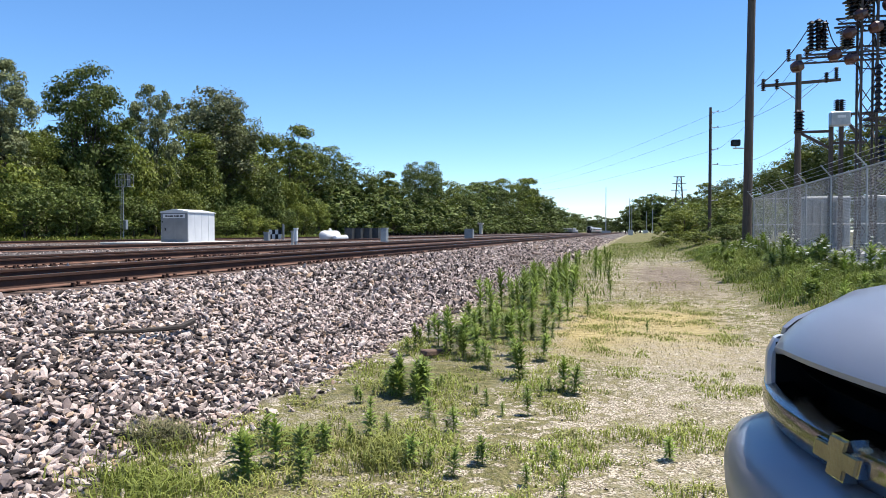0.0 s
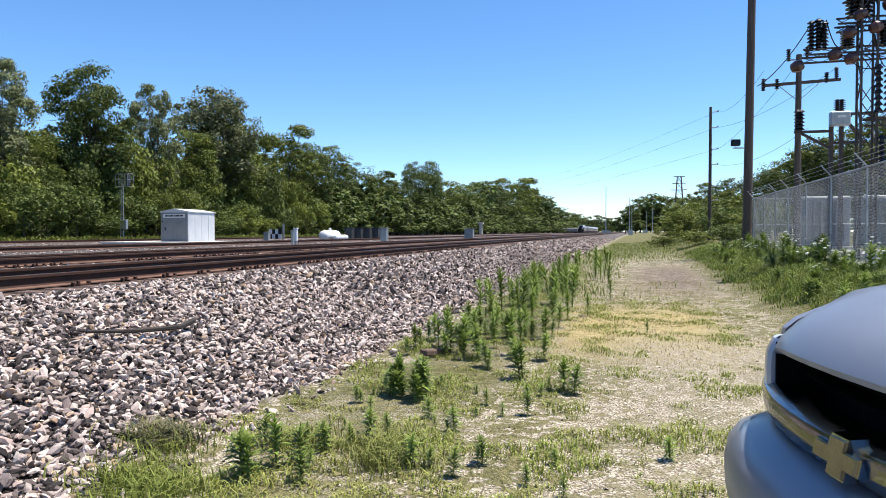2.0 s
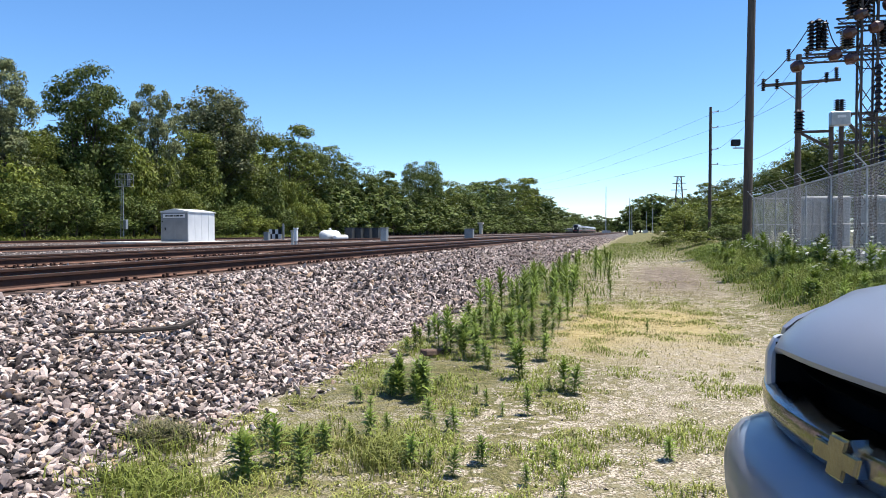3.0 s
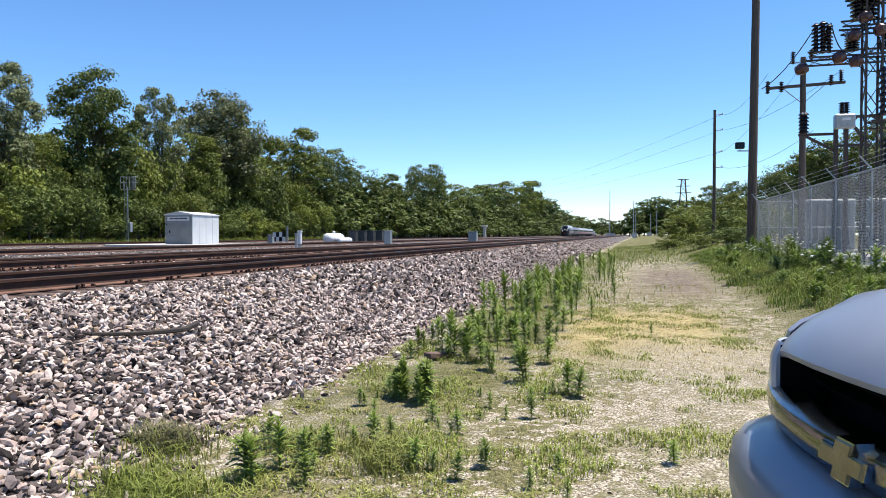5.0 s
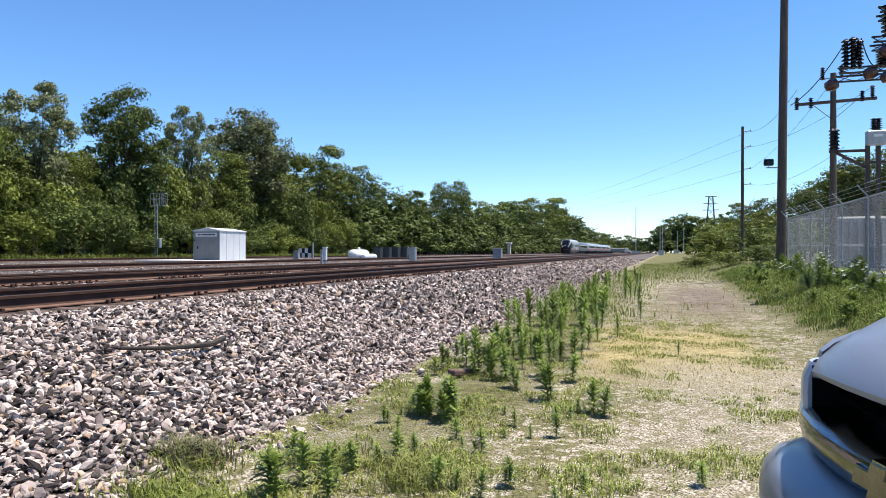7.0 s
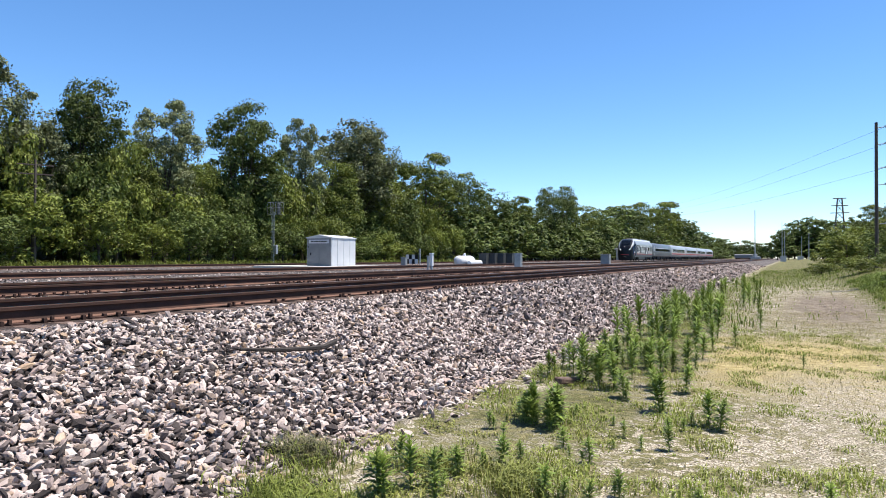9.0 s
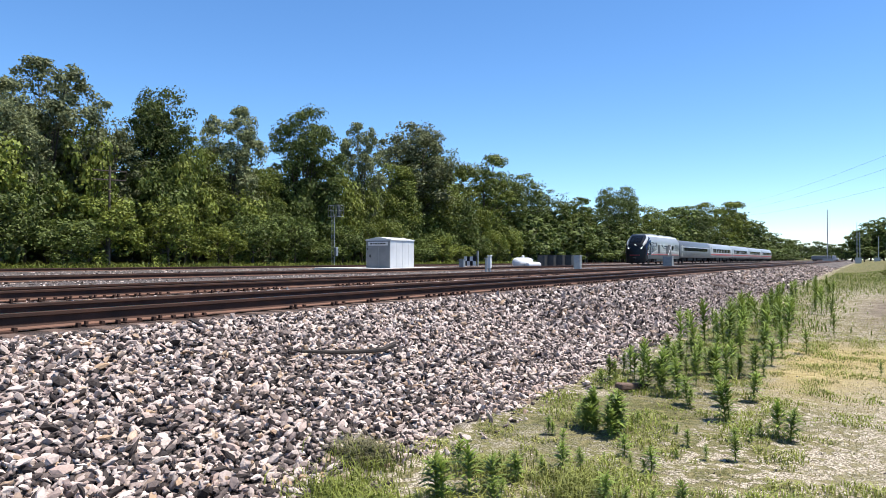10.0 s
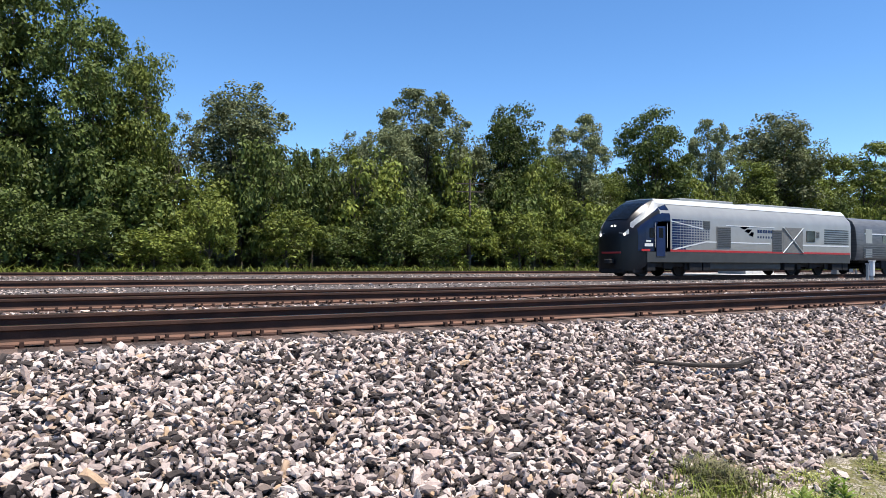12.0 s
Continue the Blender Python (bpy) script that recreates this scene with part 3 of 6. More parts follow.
    part("windscreen", bm, M_glass, lo, "dark raked windscreen")
    for x, z, y, r in ((-0.12, 2.6, fy(0.28), 0.06), (0.12, 2.6, fy(0.28), 0.06), (-0.84, 2.15, fy(0.16), 0.08), (0.84, 2.15, fy(0.16), 0.08)):
        bm = bmesh.new()
        lathe(bm, [(r, -0.12), (r, 0.02), (r * 0.8, 0.03)], 14, Matrix.Translation((x, y, z)) @ Matrix.Rotation(radians(90), 4, "X"))
        part("headlight", bm, M_lamp, lo, "bright round headlight")
    part("nose_band", boxes((-0.68, 0.68, 1.57, 1.63, 1.18, 1.28), bevel=0.01), M_red, lo)
    part("pilot", boxes((-0.85, 0.85, 1.62, 1.9, 0.16, 0.95), (-1.25, 1.25, 1.9, 2.5, 0.16, 0.95), (-0.22, 0.22, 1.25, 1.7, 0.62, 0.9), bevel=0.06), M_black, lo, "black snow plough pilot and coupler")
    part("fuel_tank", boxes((-1.3, 1.3, 7.6, 14.2, 0.28, 1.0), bevel=0.12), M_sill, lo)
    part("rear_bellows", boxes((-1.1, 1.1, 21.3, 21.8, 1.0, 3.4), bevel=0.06), M_black, lo)
    for a, b in ((2.6, 7.2), (14.4, 21.2)):
        part("underframe_gear", boxes((-1.2, 1.2, a, b, 0.75, 1.05), bevel=0.02), M_black, lo)
    for a, b in ((2.7, 3.3), (5.9, 6.9), (7.0, 7.6), (14.3, 15.3), (19.3, 20.4), (20.5, 21.1)):
        for sx in (1, -1):
            part("equipment_box", boxes((sx * 1.1, sx * 1.42, a, b, 0.3, 0.8), bevel=0.02), M_black, lo)
    bogie(lo, 4.4, 2.9, 0.55)
    bogie(lo, 17.4, 2.9, 0.55)
    return lo


def coach(first):
    L_ = 25.6
    c = empty("passenger_coach", pose(-26.38, 60, 0.9), "stainless steel passenger coach with a dark window band" if first else "silver passenger coach with dark windows and red and white stripes", "train carriage", "train carriages")
    bm = bmesh.new()
    hw = 1.52
    prof = [(-1.38, 0.95), (1.38, 0.95), (1.5, 1.3), (1.54, 1.9), (1.5, 2.6), (1.42, 3.1), (1.22, 3.5), (0.85, 3.72), (0, 3.84), (-0.85, 3.72), (-1.22, 3.5), (-1.42, 3.1), (-1.5, 2.6), (-1.54, 1.9), (-1.5, 1.3)]
    loft(bm, [[(x * k, y, z if z > 1 or True else z) for x, z in prof] for y, k in ((0, 0.93), (0.25, 1), (L_ - 0.25, 1), (L_, 0.93))])
    part("body", bm, M_stain if first else M_coach, c, smooth=True)
    for sx in (1, -1):
        if first:
            part("window_band", boxes((sx * 1.46, sx * 1.53, 3.0, L_ - 3.0, 2.0, 2.6), bevel=0.01), M_glass, c, "dark window band")
            part("pale_line", boxes((sx * 1.46, sx * 1.52, 0.8, L_ - 0.8, 2.66, 2.74)), M_white, c)
            part("fluting", boxes(*[(sx * 1.47, sx * 1.55, 0.6, L_ - 0.6, z, z + 0.05) for z in (1.1, 1.25, 1.4, 1.55, 1.7, 1.85)]), M_stain, c)
        else:
            for i in range(11):
                part("window", boxes((sx * 1.45, sx * 1.535, 2.6 + i * 1.9, 4.0 + i * 1.9, 2.0, 2.75), bevel=0.02), M_glass, c)
            part("red_stripe", boxes((sx * 1.45, sx * 1.545, 0.3, L_ - 0.3, 1.5, 1.75)), M_red, c, "red stripe")
            part("blue_band", boxes((sx * 1.44, sx * 1.535, 0.3, L_ - 0.3, 1.0, 1.25)), M_sill, c)
        part("end_door", boxes((sx * 1.45, sx * 1.53, 0.9, 1.7, 1.1, 3.0), bevel=0.01), M_silver, c)
    part("bellows", boxes((-0.9, 0.9, -0.35, 0.05, 1.0, 3.3), bevel=0.05), M_black, c)
    part("bellows", boxes((-0.9, 0.9, L_ - 0.05, L_ + 0.3, 1.0, 3.3), bevel=0.05), M_black, c)
    part("underframe_gear", boxes((-1.3, 1.3, 6.5, 10.5, 0.45, 0.98), (-1.3, 1.3, 11.5, 13.5, 0.4, 0.98), (-1.3, 1.3, 14.5, 18.5, 0.5, 0.98), (-1.0, 1.0, 1, L_ - 1, 0.8, 0.98), bevel=0.04), M_black, c)
    bogie(c, 3.6, 2.6, 0.46)
    bogie(c, L_ - 3.6, 2.6, 0.46)
    return c


TRAIN = [(locomotive(), 0.0)]
coach_a, coach_b = coach(True), coach(False)
TRAIN += [(coach_a, 22.15), (coach_b, 22.15 + 26.1)]
for k in range(3):
    TRAIN.append((copy_thing(coach_b, pose(-26.38, 140, 0.9)), 22.15 + 26.1 * (k + 2)))


def motions():
    walk(TRUCK, [(t, pose(x, 500, 0.5)) for t, x in ((0, -44.5), (2, -40.5), (4, -36.5), (8, -26), (12, -12))])
    for thing, back in TRAIN:
        walk(thing, [(t, pose(-26.38, 24.6 + 34.0 * (12 - t) + back, 0.9)) for t in (0, 2, 4, 6, 8, 10, 12)])


# ---- trees ----
def leaves(rng, centres, radii, per, size, flat=0.75, simple=False):
    """Small leaves on the outside of puffs, folded quads or, where simple, triangles; returns vertices and faces."""
    c = np.repeat(centres, per, 0)
    r = np.repeat(radii, per)[:, None]
    d = rng.normal(size=(len(c), 3))
    d[:, 2] += 0.25
    d /= np.linalg.norm(d, axis=1)[:, None]
    p = c + d * r * (rng.uniform(0.1, 1.0, (len(c), 1)) ** 0.5 + np.abs(rng.normal(0, 0.16, (len(c), 1)))) * np.array([1, 1, flat])
    nrm = d * 0.9 + rng.normal(size=d.shape) * 0.42 + np.array([0, 0, 0.35])
    nrm /= np.linalg.norm(nrm, axis=1)[:, None]
    a = np.cross(nrm, rng.normal(size=d.shape))
    a /= np.linalg.norm(a, axis=1)[:, None]
    b = np.cross(nrm, a)
    s = size * rng.uniform(0.55, 1.4, (len(c), 1))
    if simple:
        v = np.stack([p - a * s, p + a * s * 0.7 - b * s * 0.68, p + a * s * 0.7 + b * s * 0.68], 1).reshape(-1, 3)
        return v, np.arange(len(v)).reshape(-1, 3)
    tip = nrm * s * 0.2
    v = np.stack([p - a * s, p - b * s * 0.62 + tip, p + a * s, p + b * s * 0.62 + tip], 1).reshape(-1, 3)
    f = np.arange(len(v)).reshape(-1, 4)
    return v, f


def make_tree(name, seed, height, radius, lobes, puffs, per, size, material, label, low=0.3, lobe=0.42, lean=0.4, simple=False):
    """Tapered trunk forked into a limb for each lobe of the crown; every lobe is set with leaf puffs. Foot at the origin.
    low: height where the crown begins, as a share; lobe: size of a lobe, as a share of the crown's radius."""
    rng = np.random.default_rng(seed)
    tree = empty(name, Matrix(), label, "tree" if name == "tree" else "bush", "trees beside the railway")
    mid_z, half = height * (1 + low) / 2, height * (1 - low) / 2
    heads = []
    for k in range(lobes):
        u = 1 - 1.86 * (k + 0.5) / lobes
        a = k * 2.4 + rng.uniform(-0.5, 0.5)
        w = math.sqrt(max(0.0, 1 - u * u))
        lr = radius * lobe * rng.uniform(0.72, 1.2)
        reach = rng.uniform(0.86, 1.06)
        heads.append((np.array([math.cos(a) * w * (radius - lr) * reach, math.sin(a) * w * (radius - lr) * reach, mid_z + u * (half - lr * 0.85) * reach]), lr))
    heads.append((np.array([0, 0, mid_z + half * 0.1]), radius * lobe * 1.15))
    cs, rs = [], []
    for c, lr in heads:
        for _ in range(puffs):
            d = rng.normal(size=3) + np.array([c[0], c[1], (c[2] - mid_z) * 0.6]) / radius * 0.8 + np.array([0, 0, 0.25])
            d /= np.linalg.norm(d)
            pr = lr * rng.uniform(0.16, 0.5)
            q = c + d * (lr - pr * 0.5) * rng.uniform(0.55, 1.12) * np.array([1, 1, 0.92])
            q[2] = max(q[2], low * height * 0.85 + pr * 0.4)
            cs.append(q)
            rs.append(pr)
    cs, rs = np.array(cs), np.array(rs)
    bm = bmesh.new()
    r0 = 0.02 * height
    fork = Vector((rng.normal() * lean, rng.normal() * lean, height * max(low * 0.9, 0.18)))
    crown = Vector((fork.x * 1.4, fork.y * 1.4, height * 0.62))
    rod(bm, (0, 0, -0.4), fork, r0, r0 * 0.78, 8)
    rod(bm, fork, crown, r0 * 0.75, r0 * 0.32, 6)
    for c, lr in heads:
        s = fork.lerp(crown, rng.uniform(0.0, 0.7))
        e = Vector(c)
        knee = s.lerp(e, 0.55) + Vector((0, 0, -0.06 * height * rng.uniform(0, 1)))
        rod(bm, s, knee, r0 * 0.36, r0 * 0.2, 5)
        rod(bm, knee, e, r0 * 0.2, r0 * 0.07, 5)
        for _ in range(3):
            t = Vector(rng.normal(size=3)).normalized() * lr * 0.9
            rod(bm, knee.lerp(e, rng.uniform(0.3, 1)), e + t, r0 * 0.09, r0 * 0.02, 4)
    part("trunk", bm, M_bark, tree)
    v, f = leaves(rng, cs, rs, per, size, simple=simple)
    raw("crown", v, f, material, tree)
    return tree


R_NEAR, R_BUSH = 4.5, 3.0
PROTO = [  # kinds 0 to 3 stand near, 4 and 5 are bushes, 6 to 8 far trees, 9 far bush, 10 and 11 more near ones
    make_tree("tree", 3, 16, R_NEAR, 14, 14, 92, 0.128, M_leafgrey, "tall cottonwood with an open grey-green crown", 0.26, 0.46),
    make_tree("tree", 5, 16, R_NEAR, 12, 17, 92, 0.132, M_leaf, "tall broadleaf tree with a dense dark green crown", 0.18, 0.58),
    make_tree("tree", 8, 16, R_NEAR, 14, 14, 92, 0.128, M_leafgrey, "spreading cottonwood with gaps in its grey-green crown", 0.22, 0.5),
    make_tree("tree", 13, 16, R_NEAR, 12, 17, 90, 0.138, M_leafmid, "round-headed broadleaf tree with fresh green leaves", 0.08, 0.6),
    make_tree("bush", 21, 6, R_BUSH, 9, 10, 48, 0.125, M_leafbush, "leafy bright green bush at the wood's edge", 0.0, 0.56, 0.2, simple=True),
    make_tree("bush", 34, 6, R_BUSH, 9, 10, 48, 0.125, M_leaf, "dense dark green bush at the wood's edge", 0.0, 0.56, 0.2, simple=True),
    make_tree("tree", 55, 16, R_NEAR, 11, 11, 84, 0.155, M_leaf, "distant round-headed dark green tree", 0.03, 0.6, simple=True),
    make_tree("tree", 56, 16, R_NEAR, 11, 11, 84, 0.155, M_leafmid, "distant fresh green tree with a lobed crown", 0.03, 0.58, simple=True),
    make_tree("tree", 61, 16, R_NEAR, 10, 9, 18, 0.46, M_leaf, "far round-headed dark green tree", 0.0, 0.6, simple=True),
    make_tree("bush", 57, 6, R_BUSH, 8, 7, 22, 0.27, M_leaf, "distant dark green bush at the wood's edge", 0.0, 0.5, 0.2, simple=True),
    make_tree("tree", 71, 16, R_NEAR, 13, 15, 92, 0.13, M_leaf, "tall dark tree with an uneven tattered crown", 0.2, 0.5, 0.7),
    make_tree("tree", 77, 16, R_NEAR, 9, 9, 44, 0.12, M_leafgrey, "thin young tree with a sparse pale crown", 0.25, 0.4, 0.6),
]
WOODS = [  # along the track: y, height of its top, crown's width, kind
    (-15, 22, 11, 1), (-8, 24, 10, 10), (-2.2, 24, 9.5, 1), (3.6, 20.3, 7.5, 10), (7.6, 17, 5.2, 3), (10.4, 13.5, 4.6, 11), (15.4, 15.9, 9.0, 2), (20.5, 9.5, 5.5, 3), (24.3, 13, 4.2, 11), (28.0, 14.0, 6.0, 2), (32.3, 17.6, 8.6, 0),
    (36.5, 13.8, 6.0, 2), (41.2, 17.2, 7.2, 1), (46.5, 12.2, 6.0, 3), (51, 16.9, 7.2, 0), (55.5, 11.0, 6.0, 3), (61.4, 18.8, 8.8, 10), (66, 13.0, 6.0, 3), (71.6, 18.7, 6.0, 0), (78, 14.0, 8.0, 3), (86, 21.8, 12.5, 2), (89, 17.2, 11.0, 3),
    (97, 18.4, 10.0, 3), (106, 19.2, 11.5, 7), (116, 18.0, 11, 6), (126, 18.6, 11.5, 6), (138, 16.4, 11, 6), (150, 15.4, 10, 7), (164, 14.5, 11, 6), (178, 20.5, 10, 6), (191, 22.0, 11, 6), (207, 18.5, 16, 7), (224, 16.5, 15, 6), (240, 18, 15, 8),
    (256, 20, 15, 8), (274, 22, 15, 6), (296, 24, 16, 6), (320, 26, 17, 7), (346, 28, 18, 7), (372, 30, 18, 7), (402, 27, 18, 8), (436, 24, 18, 8), (478, 22, 19, 8), (530, 20, 20, 8), (590, 18, 20, 8), (655, 19, 21, 8), (740, 20, 22, 8)]
rng = random.Random(4)


def stand(kind, x, y, z, high, wide):
    """Set a copy of a tree or bush, with its top at that height over its foot."""
    base, r = (6, R_BUSH) if kind in (4, 5, 9) else (16, R_NEAR)
    w = wide / 2 / r
    copy = copy_thing(PROTO[kind], Matrix.Identity(4))
    copy.matrix_basis = pose(x, y, z, 0, 0, rng.uniform(0, 360)) @ Matrix.Diagonal((w, w, high / base, 1))


for y, top_z, wide, kind in WOODS:
    stand(kind, -56.5 + rng.uniform(-1.5, 1.5), y, 0.55, (top_z - 0.55) * 1.04, wide * 1.12)
y = -16.0
while y < 700:
    for row, (x, hh) in enumerate(((-51.0, 5.0), (-54.0, 9.4), (-61, 11.0), (-67, 9.0))[:4 if y < 130 else 3 if y < 300 else 2]):
        far = y > 110 or row > 1
        kind = 9 if far else 4 if rng.random() < (0.45 if row == 0 else 0.3) else 5
        stand(kind, x + rng.uniform(-1.0, 0.8), y + rng.uniform(-1.2, 1.2), 0.5, hh * rng.uniform(0.62, 1.3), rng.uniform(4.6, 7.0) * (1.0, 1.25, 1.7, 1.9)[row] * (1 if y < 120 else 1.5 if y < 300 else 2.6))
    y += 4.6 if y < 110 else 7.5 if y < 300 else 16
FAR = [(-70, 1150, 27), (-58, 1180, 30), (-46, 1200, 27), (-36, 1150, 24), (-26, 1150, 25), (-5.5, 480, 17), (-1, 470, 20), (4, 480, 24), (9, 490, 26), (14, 480, 27), (20, 500, 26), (26, 490, 25), (32, 470, 24), (38, 480, 24), (47, 460, 24), (56, 450, 24)]
FAR += [(-420 + 44 * k, 1300 + 40 * (k % 3), 20 + 4 * (k % 4)) for k in range(20)]
for x, y, h in FAR:
    stand(8, x, y, 0.3, h, h * (2.4 if y > 1250 else 0.75))
    stand(9, x + 2, y - 6, 0.2, h * 0.45, h * (3.0 if y > 1250 else 0.9))
for x, y, h, w, kind in ((3.6, 72, 2.2, 4, 4), (4.6, 66, 3.4, 5, 4), (6.8, 60, 3.6, 5, 5), (5.4, 74, 4.6, 6, 4), (8.2, 70, 5.2, 6, 4), (4.0, 50, 1.4, 3, 4), (5.6, 46, 1.8, 3, 5), (9.5, 62, 3.6, 5, 5), (11.5, 66, 4.2, 6, 4), (7.6, 52, 2.6, 4, 4), (2.4, 60, 1.2, 3, 4)):
    stand(kind, x, y, ground_z(x, y) - 0.1, h * 0.85, w)
for x, y, h, w, kind in ((12.3, 135, 10.3, 7.5, 7), (14, 110, 9.5, 8, 6), (22, 95, 12.5, 10, 6), (27, 92, 14.5, 11, 6), (33, 95, 13.5, 11, 7), (39, 92, 15, 11, 6), (46, 95, 14, 11, 6), (18, 100, 11, 8, 6), (17, 86, 10.5, 7.5, 7), (20.5, 88, 12.5, 9, 6), (24.5, 84, 14, 10, 7), (30, 86, 14, 10, 6), (36, 86, 14, 10, 7), (14, 84, 8.5, 7, 6), (12, 92, 6.5, 6, 7)):
    stand(kind, x, y, 0.4, h, w)
for p in PROTO:
    p.matrix_basis = pose(-64, PROTO.index(p) * 9.0, 0.5) @ Matrix.Diagonal((0.8, 0.8, 0.8, 1))


# ---- poles beside the line ----
def wood_pole(x, y, z, h, r, label):
    p = empty("utility_pole", pose(x, y, z), label, "utility pole", "utility poles")
    part("shaft", rods(((0, 0, -0.3), (0, 0, h), r, r * 0.72), n=14), M_wood, p, smooth=True)
    return p


big = wood_pole(5.52, 38.2, 0.4, 18.0, 0.23, "tall weathered wooden pole with a floodlight beside the fence")
big.matrix_basis = pose(5.52, 38.2, 0.4, 0, 0.6, 0)
arm = part("lamp_arm", rods(((0, 0, 5.38), (-0.75, -0.1, 5.38), 0.03), ((-0.62, -0.1, 5.38), (-0.62, -0.1, 5.5), 0.025)), M_galv, big)
part("floodlight", boxes((-0.86, -0.42, -0.3, 0.0, 5.48, 5.8), bevel=0.04), M_black, big, "black floodlight housing")
part("floodlight_lens", boxes((-0.82, -0.46, -0.322, -0.302, 5.52, 5.76)), M_glass, big)
p2 = wood_pole(5.75, 58.5, 0.4, 10.9, 0.14, "thin wooden pole with short side brackets")
for zz in (10.5, 9.3, 7.6, 6.4, 4.7, 3.6):
    part("bracket", rods(((0, 0, zz), (0.55, 0, zz + 0.05), 0.03), ((0.55, 0, zz), (0.55, 0, zz + 0.14), 0.045)), M_galv, p2)


def insulator(bm, x, y, z, h, r, n=6, down=False):
    prof = [(r * 0.35, 0)]
    for i in range(n):
        a, b = h * (i + 0.15) / n, h * (i + 0.85) / n
        prof += [(r * 0.45, a), (r, a + 0.02), (r * 0.85, (a + b) / 2), (r * 0.45, b)]
    prof.append((r * 0.3, h))
    lathe(bm, prof, 10, Matrix.Translation((x, y, z)) @ (Matrix.Rotation(math.pi, 4, "X") if down else Matrix()))


cp = wood_pole(7.55, 36.8, 0.5, 9.5, 0.17, "wooden pole with a crossarm and dark insulators in the substation")
arm = bmesh.new()
beam(arm, (-1.62, 0, 8.1), (1.8, 0, 8.22), 0.13, 0.13)
part("crossarm", arm, M_wood, cp)
arm = bmesh.new()
beam(arm, (-0.9, 0.05, 8.1), (0, 0.05, 7.3), 0.05, 0.03)
beam(arm, (0.95, 0.05, 8.15), (0, 0.05, 7.3), 0.05, 0.03)
part("arm_brace", arm, M_galv, cp)
for x, z, h in ((-1.55, 7.85, 0.6), (-0.95, 7.9, 0.5), (1.2, 8.1, 0.5), (1.62, 8.2, 0.62), (-0.45, 9.2, 0.6), (0.35, 9.3, 0.55)):
    bm = bmesh.new()
    insulator(bm, x, 0, z, h, 0.12)
    part("insulator", bm, M_porcelain, cp)
arm = bmesh.new()
beam(arm, (-0.5, 0, 9.25), (0.4, 0, 9.3), 0.06, 0.06)
part("top_bracket", arm, M_galv, cp)


# ---- substation ----
FX, FZ = 5.8, 0.62


def lattice(bm, a, b, w, n, r=0.035):
    """A square lattice mast or beam from a to b."""
    a, b = Vector(a), Vector(b)
    d = (b - a).normalized()
    u = d.orthogonal().normalized() if abs(d.z) < 0.9 else Vector((1, 0, 0))
    v = d.cross(u)
    cs = [(u * sx + v * sy) * w / 2 for sx, sy in ((1, 1), (-1, 1), (-1, -1), (1, -1))]
    for c in cs:
        beam(bm, a + c, b + c, r * 1.5, r * 1.5)
    for i in range(n):
        p, q = a.lerp(b, i / n), a.lerp(b, (i + 1) / n)
        for k in range(4):
            c, e = cs[k], cs[(k + 1) % 4]
            beam(bm, p + (c if i % 2 else e), q + (e if i % 2 else c), r, r * 0.5)


